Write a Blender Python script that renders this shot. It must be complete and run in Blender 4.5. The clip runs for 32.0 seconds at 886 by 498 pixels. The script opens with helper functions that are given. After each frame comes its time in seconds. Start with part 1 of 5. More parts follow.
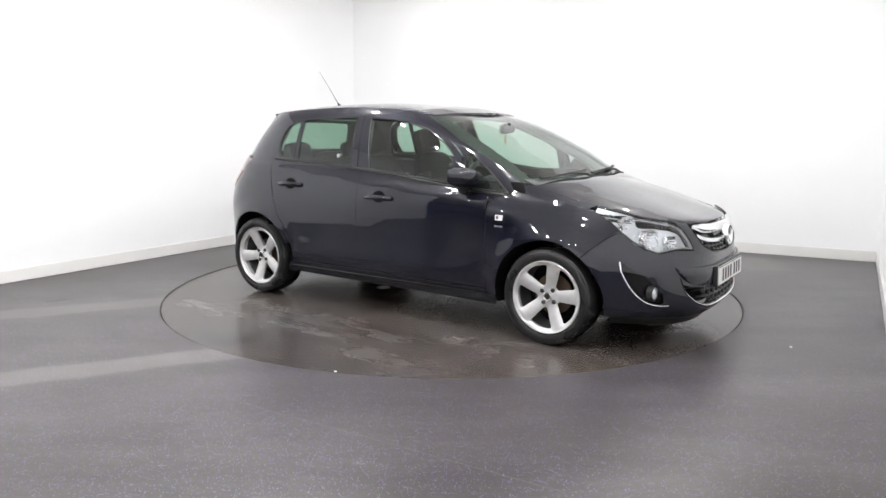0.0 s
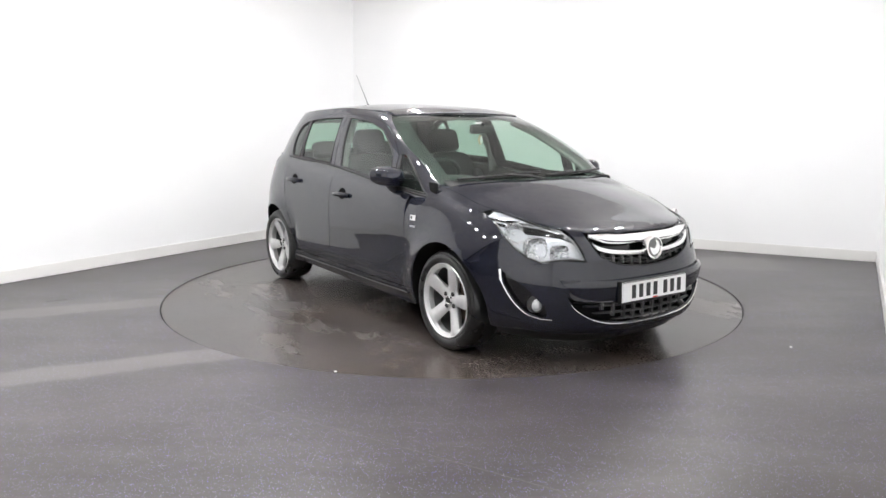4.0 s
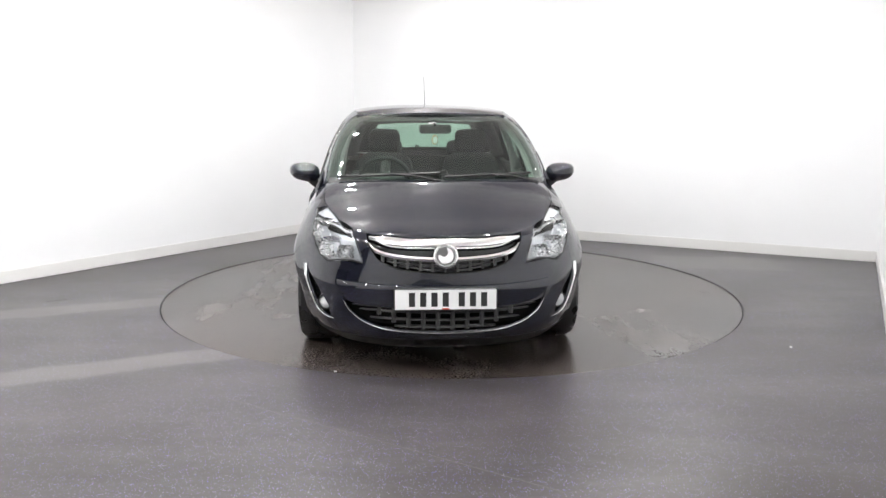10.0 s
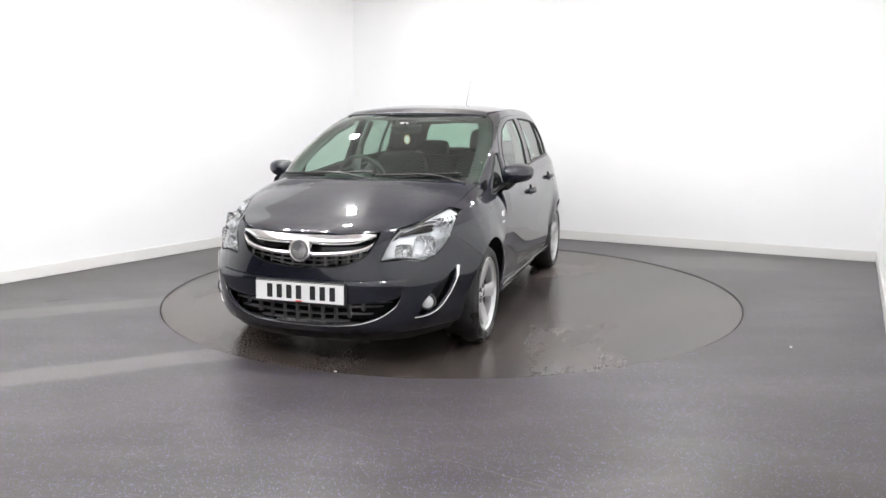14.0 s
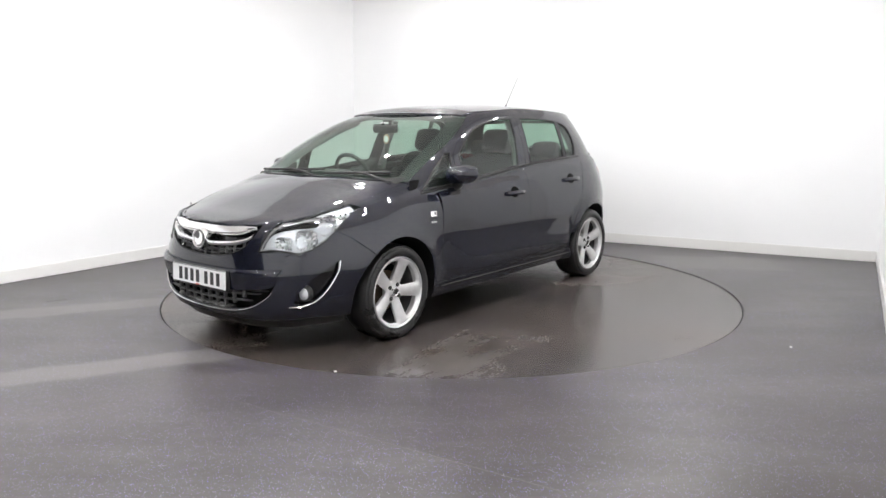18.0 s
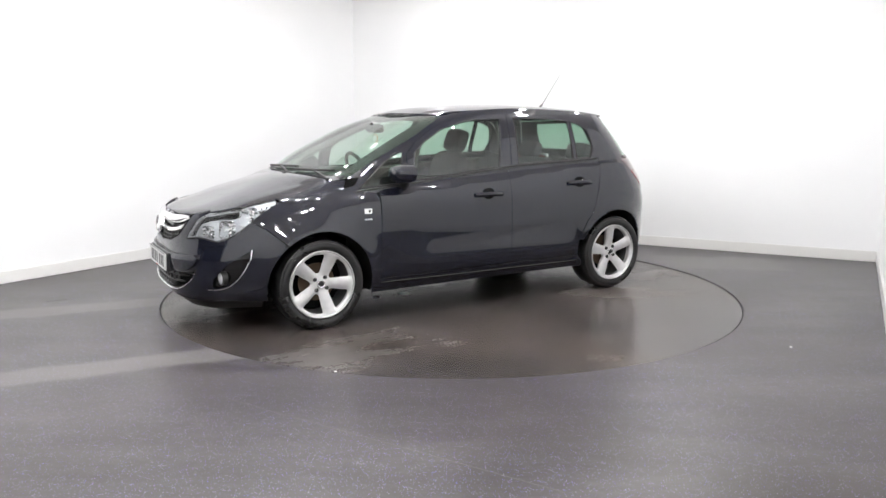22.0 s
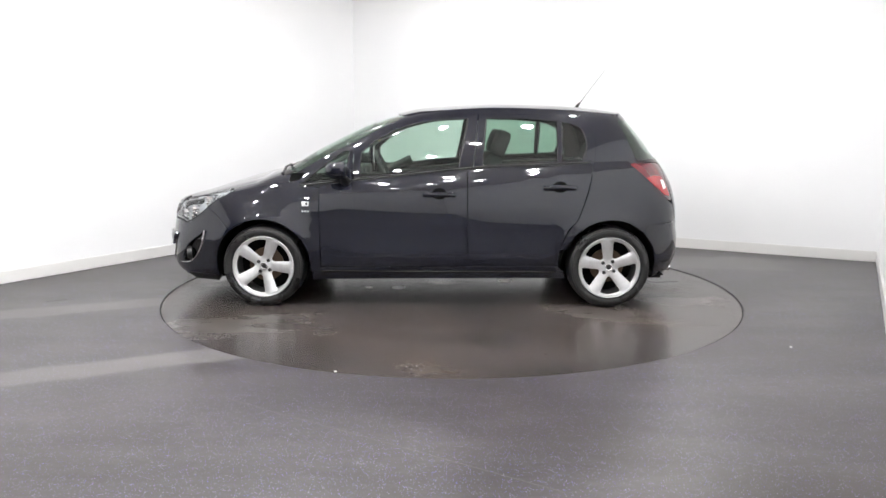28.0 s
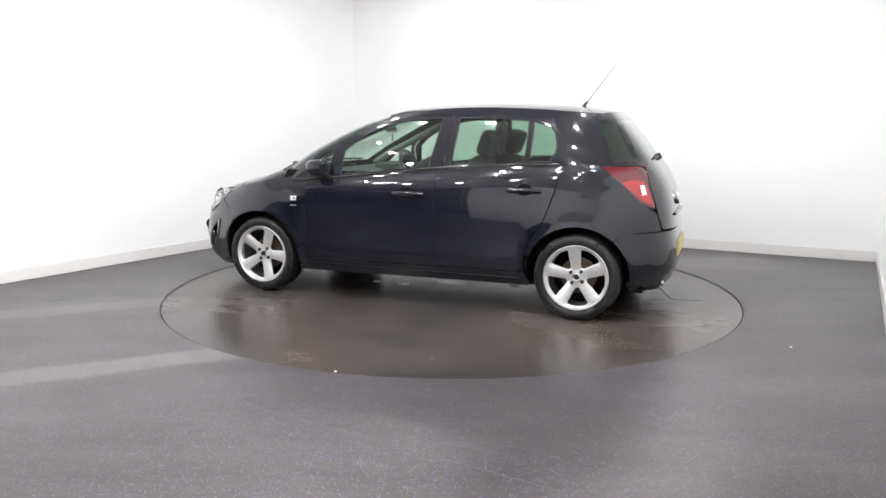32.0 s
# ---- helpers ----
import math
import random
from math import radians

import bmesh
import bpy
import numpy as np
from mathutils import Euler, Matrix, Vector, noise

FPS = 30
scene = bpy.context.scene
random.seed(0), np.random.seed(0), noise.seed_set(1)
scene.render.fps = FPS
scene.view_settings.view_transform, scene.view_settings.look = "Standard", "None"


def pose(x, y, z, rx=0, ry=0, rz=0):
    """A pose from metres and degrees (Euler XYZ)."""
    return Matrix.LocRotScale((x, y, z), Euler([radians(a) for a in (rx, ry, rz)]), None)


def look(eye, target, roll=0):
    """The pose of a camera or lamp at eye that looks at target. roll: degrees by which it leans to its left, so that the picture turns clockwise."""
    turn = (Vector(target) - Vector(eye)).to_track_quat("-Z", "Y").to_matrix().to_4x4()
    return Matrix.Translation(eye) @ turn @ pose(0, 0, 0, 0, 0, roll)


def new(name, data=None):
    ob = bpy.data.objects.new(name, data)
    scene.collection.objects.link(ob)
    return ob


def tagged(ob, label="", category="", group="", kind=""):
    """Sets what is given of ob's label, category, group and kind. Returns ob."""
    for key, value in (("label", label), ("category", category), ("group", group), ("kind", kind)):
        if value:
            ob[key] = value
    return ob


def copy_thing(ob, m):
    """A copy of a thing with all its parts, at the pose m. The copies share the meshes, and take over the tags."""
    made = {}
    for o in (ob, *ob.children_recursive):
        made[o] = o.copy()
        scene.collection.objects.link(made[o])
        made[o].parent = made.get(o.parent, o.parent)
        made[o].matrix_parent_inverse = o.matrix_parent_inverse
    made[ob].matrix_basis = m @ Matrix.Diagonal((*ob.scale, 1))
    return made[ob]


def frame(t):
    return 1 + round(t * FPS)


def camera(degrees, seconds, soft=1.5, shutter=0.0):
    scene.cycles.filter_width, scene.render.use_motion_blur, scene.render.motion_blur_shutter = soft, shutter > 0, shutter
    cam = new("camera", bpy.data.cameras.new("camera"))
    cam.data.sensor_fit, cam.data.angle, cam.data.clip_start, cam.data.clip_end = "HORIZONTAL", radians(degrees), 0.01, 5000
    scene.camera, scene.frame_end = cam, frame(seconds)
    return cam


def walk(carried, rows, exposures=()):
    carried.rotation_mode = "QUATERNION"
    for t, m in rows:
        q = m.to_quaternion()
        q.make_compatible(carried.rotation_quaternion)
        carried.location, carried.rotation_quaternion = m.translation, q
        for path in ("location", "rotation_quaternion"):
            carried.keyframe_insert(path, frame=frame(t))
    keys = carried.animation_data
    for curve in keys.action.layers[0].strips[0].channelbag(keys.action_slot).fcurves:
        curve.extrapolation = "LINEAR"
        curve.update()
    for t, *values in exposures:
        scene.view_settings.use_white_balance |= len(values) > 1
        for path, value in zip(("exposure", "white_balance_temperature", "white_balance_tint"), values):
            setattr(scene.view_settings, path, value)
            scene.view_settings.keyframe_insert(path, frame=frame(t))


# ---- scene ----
EYE = Vector((0, -6.029, 1.328))
cam = camera(60.80, 32.0)
AIM = EYE + Vector((-0.0103, 0.9862, -0.1651))
walk(cam, [(0.0, look(EYE, AIM, 0.153)), (32.0, look(EYE, AIM, 0.153))])

# ---- light: the room has no window, only ceiling panels ----
world = bpy.data.worlds.new("world")
world.use_nodes = True
world.node_tree.nodes["Background"].inputs["Color"].default_value = (0.02, 0.02, 0.021, 1)
scene.world = world
scene.view_settings.exposure = 0.0
PANEL_GLOW = 508.0


# ---- materials ----
def mat(name, colour, rough=0.5, metal=0.0, coat=0.0, spec=0.5):
    m = bpy.data.materials.new(name)
    m.use_nodes = True
    b = m.node_tree.nodes["Principled BSDF"]
    b.inputs["Base Color"].default_value = (*colour, 1)
    b.inputs["Roughness"].default_value = rough
    b.inputs["Metallic"].default_value = metal
    b.inputs["Coat Weight"].default_value = coat
    b.inputs["Coat Roughness"].default_value = 0.02
    b.inputs["Specular IOR Level"].default_value = spec
    return m


def nodes_of(m):
    t = m.node_tree
    return t, t.nodes, t.links, t.nodes["Principled BSDF"]


def add(t, kind, **values):
    n = t.nodes.new(kind)
    for k, v in values.items():
        n.inputs[k.replace("_", " ")].default_value = v
    return n


def ramp(t, src, stops):
    n = t.nodes.new("ShaderNodeValToRGB")
    e = n.color_ramp.elements
    e[0].position, e[0].color = stops[0][0], (*stops[0][1], 1)
    e[1].position, e[1].color = stops[-1][0], (*stops[-1][1], 1)
    for p, c in stops[1:-1]:
        k = e.new(p)
        k.color = (*c, 1)
    t.links.new(src, n.inputs["Fac"])
    return n.outputs["Color"]


def mixed(t, fac, a, b, mode="MIX"):
    n = t.nodes.new("ShaderNodeMix")
    n.data_type, n.blend_type = "RGBA", mode
    for sock, v in ((n.inputs[0], fac), (n.inputs[6], a), (n.inputs[7], b)):
        if isinstance(v, (int, float)):
            sock.default_value = v
        elif isinstance(v, tuple):
            sock.default_value = (*v, 1)
        else:
            t.links.new(v, sock)
    return n.outputs[2]


def bump(t, b, height, strength, distance=0.002):
    n = add(t, "ShaderNodeBump", Strength=strength, Distance=distance)
    t.links.new(height, n.inputs["Height"])
    t.links.new(n.outputs["Normal"], b.inputs["Normal"])


def noise_of(t, scale, detail=3.0, rough=0.5, stretch=None):
    c = t.nodes.new("ShaderNodeTexCoord")
    src = c.outputs["Object"]
    if stretch:
        mp = add(t, "ShaderNodeMapping", Scale=stretch)
        t.links.new(src, mp.inputs["Vector"])
        src = mp.outputs["Vector"]
    n = add(t, "ShaderNodeTexNoise", Scale=scale, Detail=detail, Roughness=rough)
    t.links.new(src, n.inputs["Vector"])
    return n.outputs["Fac"]


def grey(v):
    return (v, v, v)


def wall_paint():
    m = mat("white wall paint", (0.86, 0.86, 0.865), 0.55)
    t, ns, ln, b = nodes_of(m)
    ln.new(ramp(t, noise_of(t, 1.3), [(0.3, (0.905, 0.907, 0.910)), (0.7, (0.930, 0.930, 0.930))]), b.inputs["Base Color"])
    bump(t, b, noise_of(t, 180.0), 0.06)
    return m


def along(t, src, way, lo, hi, soft):
    """1 where the place's component along way lies between lo and hi, fading over soft."""
    d = t.nodes.new("ShaderNodeVectorMath")
    d.operation = "DOT_PRODUCT"
    t.links.new(src, d.inputs[0])
    d.inputs[1].default_value = way
    out = []
    for a, b in ((lo, lo + soft), (hi, hi - soft)):
        n = t.nodes.new("ShaderNodeMapRange")
        n.interpolation_type = "SMOOTHSTEP"
        if a > b:
            n.inputs[1].default_value, n.inputs[2].default_value, n.inputs[3].default_value, n.inputs[4].default_value = b, a, 1, 0
        else:
            n.inputs[1].default_value, n.inputs[2].default_value, n.inputs[3].default_value, n.inputs[4].default_value = a, b, 0, 1
        t.links.new(d.outputs["Value"], n.inputs[0])
        out.append(n.outputs[0])
    return mixed(t, 1.0, out[0], out[1], "MULTIPLY")


def floor_vinyl(name, tracks):
    """Dark grey safety vinyl with pale and blue flecks, partly wet; on the floor two dried tyre tracks, on the disc water marks."""
    m = mat(name, grey(0.05), 0.4, spec=0.38)
    t, ns, ln, b = nodes_of(m)
    co = t.nodes.new("ShaderNodeTexCoord")
    where = co.outputs["Object"]
    # wavering coordinates, so that no mark has a straight edge
    wob = add(t, "ShaderNodeTexNoise", Scale=3.2, Detail=4.0, Roughness=0.62)
    ln.new(where, wob.inputs["Vector"])
    off = t.nodes.new("ShaderNodeVectorMath")
    off.operation = "MULTIPLY_ADD"
    ln.new(wob.outputs["Color"], off.inputs[0])
    off.inputs[1].default_value = (0.16, 0.16, 0.0)
    ln.new(where, off.inputs[2])
    shaky = off.outputs[0]
    base = ramp(t, noise_of(t, 1.1, 4.0, 0.55), [(0.05, (0.025, 0.0235, 0.0228)), (0.95, (0.086, 0.080, 0.078))])
    smear = ramp(t, noise_of(t, 2.2, 6.0, 0.60, (0.45, 1.7, 1.0)), [(0.20, grey(0.50)), (0.50, grey(1.0)), (0.80, grey(1.65))])
    base = mixed(t, 1.0, base, smear, "MULTIPLY")
    base = mixed(t, 1.0, base, ramp(t, noise_of(t, 26.0, 3.0, 0.6, (0.6, 1.3, 1.0)), [(0.1, (0.66, 0.65, 0.64)), (0.5, grey(1.0)), (0.9, (1.45, 1.43, 1.41))]), "MULTIPLY")
    col = base
    for scale, share, size, tints in ((170.0, 0.72, 0.40, [(0.0, (0.05, 0.05, 0.26)), (0.35, (0.12, 0.05, 0.22)), (0.65, (0.10, 0.06, 0.05)), (1.0, (0.10, 0.15, 0.24))]),
                                      (150.0, 0.79, 0.35, [(0.0, (0.14, 0.13, 0.82)), (0.45, (0.46, 0.46, 0.60)), (0.7, (0.34, 0.16, 0.72)), (1.0, (0.42, 0.46, 0.44))])):
        vo = add(t, "ShaderNodeTexVoronoi", Scale=scale)
        ln.new(where, vo.inputs["Vector"])
        sep = t.nodes.new("ShaderNodeSeparateColor")
        ln.new(vo.outputs["Color"], sep.inputs["Color"])
        near = ramp(t, vo.outputs["Distance"], [(size - 0.12, grey(1)), (size, grey(0))])
        pick = ramp(t, sep.outputs["Red"], [(share, grey(0)), (share + 0.01, grey(1))])
        fleck = mixed(t, 1.0, near, pick, "MULTIPLY")
        if not tracks:
            fleck = mixed(t, 1.0, fleck, grey(0.35), "MULTIPLY")
        col = mixed(t, fleck, col, ramp(t, sep.outputs["Green"], tints))
    dry = ramp(t, noise_of(t, 1.6, 3.0, 0.5, (0.55, 1.5, 1.0)), [(0.52, grey(0)), (0.90, grey(0.25))])
    if tracks:
        band = mixed(t, 1.0, along(t, shaky, (-0.41, 0.91, 0), 0.27, 0.62, 0.07), along(t, shaky, (-0.41, 0.91, 0), -1.24, -0.91, 0.07), "ADD")
        band = mixed(t, 1.0, band, along(t, shaky, (0.91, 0.41, 0), -30.0, 0.6, 0.5), "MULTIPLY")
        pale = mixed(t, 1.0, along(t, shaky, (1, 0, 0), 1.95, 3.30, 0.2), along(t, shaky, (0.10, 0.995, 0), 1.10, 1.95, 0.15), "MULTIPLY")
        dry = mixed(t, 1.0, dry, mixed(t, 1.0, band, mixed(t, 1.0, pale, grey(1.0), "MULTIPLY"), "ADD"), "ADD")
    else:
        for way, lo, hi, way2, lo2, hi2 in (((1, 0, 0), 0.7, 2.2, (0, 1, 0), 0.75, 1.75), ((1, 0, 0), -1.5, 1.2, (0, 1, 0), -1.9, -0.9), ((1, 0, 0), -1.3, -0.4, (0, 1, 0), 0.5, 1.2), ((0, 1, 0), -0.5, 0.9, (1, 0, 0), -2.2, -1.3)):
            area = mixed(t, 1.0, along(t, shaky, way, lo, hi, 0.3), along(t, shaky, way2, lo2, hi2, 0.3), "MULTIPLY")
            marks = ramp(t, noise_of(t, 4.2, 6.0, 0.62, (0.35, 1.0, 1.0)), [(0.44, grey(0)), (0.68, grey(0.55))])
            dry = mixed(t, 1.0, dry, mixed(t, 1.0, area, marks, "MULTIPLY"), "ADD")
    brown = ramp(t, noise_of(t, 0.75, 5.0, 0.58), [(0.28, grey(0.0)), (0.72, grey(0.9))])
    col = mixed(t, mixed(t, 1.0, brown, grey(0.60 if tracks else 0.78), "MULTIPLY"), col, (0.054, 0.044, 0.037) if tracks else (0.076, 0.054, 0.038))
    if not tracks:
        # dark wet patches with a drying edge
        pool = noise_of(t, 1.2, 5.0, 0.6, (1.0, 0.6, 1.0))
        col = mixed(t, 1.0, col, ramp(t, pool, [(0.32, grey(0.50)), (0.50, grey(0.95)), (0.68, grey(1.35))]), "MULTIPLY")
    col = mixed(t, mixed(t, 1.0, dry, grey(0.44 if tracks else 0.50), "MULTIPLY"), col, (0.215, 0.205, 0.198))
    ln.new(col, b.inputs["Base Color"])
    wet = ramp(t, noise_of(t, 0.7, 2.0, 0.5), [(0.15, grey(0.30 if tracks else 0.19)), (0.85, grey(0.38 if tracks else 0.28))])
    fine = ramp(t, noise_of(t, 70.0, 2.0, 0.5), [(0.2, grey(0.0)), (0.8, grey(0.03))])
    rough = mixed(t, 1.0, wet, fine, "ADD")
    ln.new(mixed(t, mixed(t, 1.0, dry, grey(0.6), "MULTIPLY"), rough, grey(0.42)), b.inputs["Roughness"])
    if tracks:
        bump(t, b, noise_of(t, 420.0, 2.0), 0.02, 0.001)
    return m


def car_paint():
    m = mat("black metallic paint", (0.008, 0.008, 0.013), 0.40, 0.0, 1.0, 0.08)
    t, ns, ln, b = nodes_of(m)
    co = t.nodes.new("ShaderNodeTexCoord")
    vo = add(t, "ShaderNodeTexVoronoi", Scale=1400.0)
    ln.new(co.outputs["Object"], vo.inputs["Vector"])
    sep = t.nodes.new("ShaderNodeSeparateColor")
    ln.new(vo.outputs["Color"], sep.inputs["Color"])
    ln.new(ramp(t, sep.outputs["Red"], [(0.0, (0.0012, 0.0013, 0.0024)), (0.75, (0.0038, 0.0043, 0.0086)), (1.0, (0.027, 0.032, 0.064))]), b.inputs["Base Color"])
    ln.new(ramp(t, noise_of(t, 3.0, 5.0), [(0.35, grey(0.02)), (0.75, grey(0.05))]), b.inputs["Coat Roughness"])
    b.inputs["Coat IOR"].default_value = 1.60
    return m


def glass_of(name, tint, gloss_rough=0.0, dust_veil=0.0):
    m = bpy.data.materials.new(name)
    m.use_nodes = True
    t = m.node_tree
    t.nodes.remove(t.nodes["Principled BSDF"])
    tr = add(t, "ShaderNodeBsdfTransparent", Color=(*tint, 1))
    gl = add(t, "ShaderNodeBsdfGlossy", Color=(1, 1, 1, 1), Roughness=gloss_rough)
    lw = add(t, "ShaderNodeLayerWeight", Blend=0.5)
    pw = t.nodes.new("ShaderNodeMath")
    pw.operation = "POWER"
    t.links.new(lw.outputs["Facing"], pw.inputs[0])
    pw.inputs[1].default_value = 5.0
    fr = t.nodes.new("ShaderNodeMapRange")
    t.links.new(pw.outputs[0], fr.inputs[0])
    fr.inputs[3].default_value, fr.inputs[4].default_value = 0.055, 1.0
    mx = t.nodes.new("ShaderNodeMixShader")
    t.links.new(fr.outputs[0], mx.inputs["Fac"])
    t.links.new(tr.outputs["BSDF"], mx.inputs[1])
    t.links.new(gl.outputs["BSDF"], mx.inputs[2])
    # grey film: some dust, and the veil of reflected light painted over the pane
    film = add(t, "ShaderNodeBsdfDiffuse", Color=(0.60, 0.62, 0.60, 1))
    veiled = t.nodes.new("ShaderNodeMixShader")
    veiled.inputs["Fac"].default_value = dust_veil
    t.links.new(mx.outputs["Shader"], veiled.inputs[1])
    t.links.new(film.outputs["BSDF"], veiled.inputs[2])
    t.links.new(veiled.outputs["Shader"], t.nodes["Material Output"].inputs["Surface"])
    return m


def glow(name, colour, strength):
    m = mat(name, colour, 0.4)
    b = m.node_tree.nodes["Principled BSDF"]
    b.inputs["Emission Color"].default_value = (*colour, 1)
    b.inputs["Emission Strength"].default_value = strength
    return m


def rubber():
    m = mat("tyre rubber", grey(0.012), 0.45, spec=0.5)
    t, ns, ln, b = nodes_of(m)
    ln.new(ramp(t, noise_of(t, 9.0, 4.0), [(0.3, grey(0.008)), (0.7, grey(0.017))]), b.inputs["Base Color"])
    ln.new(ramp(t, noise_of(t, 5.0), [(0.3, grey(0.22)), (0.7, grey(0.40))]), b.inputs["Roughness"])
    return m


def alloy():
    m = mat("silver painted alloy", (0.62, 0.62, 0.63), 0.36, 0.55, 0.3)
    t, ns, ln, b = nodes_of(m)
    ln.new(ramp(t, noise_of(t, 26.0, 4.0), [(0.3, grey(0.58)), (0.7, grey(0.66))]), b.inputs["Base Color"])
    return m


def textile(name, a, c):
    m = mat(name, a, 0.9, spec=0.2)
    t, ns, ln, b = nodes_of(m)
    ln.new(ramp(t, noise_of(t, 220.0, 2.0), [(0.35, a), (0.65, c)]), b.inputs["Base Color"])
    bump(t, b, noise_of(t, 260.0, 2.0), 0.25)
    return m


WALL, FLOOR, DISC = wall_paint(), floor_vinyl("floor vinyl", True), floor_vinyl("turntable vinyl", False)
HALL = mat("dull hall wall", grey(0.12), 0.8)
SKIRT = mat("white gloss paint", (0.80, 0.79, 0.77), 0.35)
CEIL = mat("off-white ceiling board", (0.84, 0.79, 0.76), 0.8)
PAINT, RUBBER, ALLOY = car_paint(), rubber(), alloy()
CHROME = mat("chrome", grey(0.92), 0.17, 1.0)
BLACK = mat("black plastic", grey(0.012), 0.42)
GLOSSBLACK = mat("gloss black trim", grey(0.006), 0.08)
SEAL = mat("rubber seal", grey(0.01), 0.6)
DARK = mat("inner shell", grey(0.006), 0.9, spec=0.1)
GLASS = glass_of("green tinted glass", (0.68, 0.82, 0.74), 0.0, 0.015)
REARGLASS = glass_of("darker green glass", (0.46, 0.62, 0.53), 0.0, 0.015)
CLEAR = glass_of("clear lamp cover", (0.93, 0.95, 0.96))
CLOTH = textile("charcoal seat cloth", (0.030, 0.030, 0.032), (0.06, 0.06, 0.063))
DASH = mat("grained dark dashboard", grey(0.045), 0.6)
LINING = mat("pale grey roof lining", (0.42, 0.43, 0.41), 0.9)
PILLAR = mat("mid grey pillar trim", (0.20, 0.205, 0.20), 0.8)
STEEL = mat("cast brake steel", (0.11, 0.075, 0.05), 0.6, 0.5)
REDLENS = mat("red lamp lens", (0.36, 0.006, 0.010), 0.08, 0.0, 1.0)
DARKRED = mat("dark red lamp lens", (0.11, 0.004, 0.009), 0.08, 0.0, 1.0)
WHITELENS = mat("clear reversing lens", (0.75, 0.75, 0.75), 0.12, 0.0, 1.0)
PLATE = mat("white number plate", (0.80, 0.80, 0.79), 0.3)
INK = mat("black lettering", grey(0.012), 0.4)
REDINK = mat("red print", (0.6, 0.06, 0.04), 0.4)


# ---- mesh helpers ----
def link(name, verts, faces, material, parent=None, label="", smooth=True, normals=None):
    me = bpy.data.meshes.new(name)
    me.from_pydata([tuple(v) for v in verts], [], [tuple(f) for f in faces])
    me.materials.append(material)
    me.update()
    if smooth:
        me.polygons.foreach_set("use_smooth", [True] * len(me.polygons))
    if normals is not None:
        me.normals_split_custom_set_from_vertices([tuple(n) for n in normals])
    ob = new(name, me)
    if parent:
        ob.parent = parent
    if label:
        tagged(ob, label)
    return ob


def part(name, bm, material, parent=None, label="", smooth=True, sharp=0.6):
    me = bpy.data.meshes.new(name)
    bm.normal_update()
    if smooth:
        for e in bm.edges:
            e.smooth = len(e.link_faces) == 2 and e.calc_face_angle(0) < sharp
        for f in bm.faces:
            f.smooth = True
    bm.to_mesh(me)
    bm.free()
    me.materials.append(material)
    ob = new(name, me)
    if parent:
        ob.parent = parent
    if label:
        tagged(ob, label)
    return ob


def box(lo, hi, bevel=0.0, m=None, seg=2):
    bm = bmesh.new()
    bmesh.ops.create_cube(bm, size=1)
    lo, hi = Vector(lo), Vector(hi)
    bmesh.ops.transform(bm, matrix=Matrix.Translation((lo + hi) / 2) @ Matrix.Diagonal((*(hi - lo), 1)), verts=bm.verts)
    if bevel:
        bmesh.ops.bevel(bm, geom=bm.edges[:], offset=bevel, segments=seg, affect="EDGES")
    if m:
        bmesh.ops.transform(bm, matrix=m, verts=bm.verts)
    return bm


def prism(outline, z0, z1, m=None, bevel=0.0):
    """A polygon in x, y raised from z0 to z1."""
    bm = bmesh.new()
    a = [bm.verts.new((x, y, z0)) for x, y in outline]
    b = [bm.verts.new((x, y, z1)) for x, y in outline]
    n = len(a)
    bm.faces.new(a[::-1]), bm.faces.new(b)
    for i in range(n):
        bm.faces.new((a[i], a[(i + 1) % n], b[(i + 1) % n], b[i]))
    bmesh.ops.recalc_face_normals(bm, faces=bm.faces)
    if bevel:
        bmesh.ops.bevel(bm, geom=bm.edges[:], offset=bevel, segments=2, affect="EDGES")
    if m:
        bmesh.ops.transform(bm, matrix=m, verts=bm.verts)
    return bm


def lathe(profile, n=48, m=None, closed=False):
    """(radius, height) pairs turned about z."""
    bm = bmesh.new()
    rings = [[bm.verts.new((r * math.cos(2 * math.pi * i / n), r * math.sin(2 * math.pi * i / n), z)) for i in range(n)] for r, z in profile]
    pairs = list(zip(rings, rings[1:])) + ([(rings[-1], rings[0])] if closed else [])
    for a, b in pairs:
        for i in range(n):
            bm.faces.new((a[i], a[(i + 1) % n], b[(i + 1) % n], b[i]))
    if not closed:
        for ring in (rings[0], rings[-1]):
            if profile[rings.index(ring)][0] > 1e-4:
                bm.faces.new(ring)
    bmesh.ops.remove_doubles(bm, verts=bm.verts, dist=1e-5)
    bmesh.ops.recalc_face_normals(bm, faces=bm.faces)
    if m:
        bmesh.ops.transform(bm, matrix=m, verts=bm.verts)
    return bm


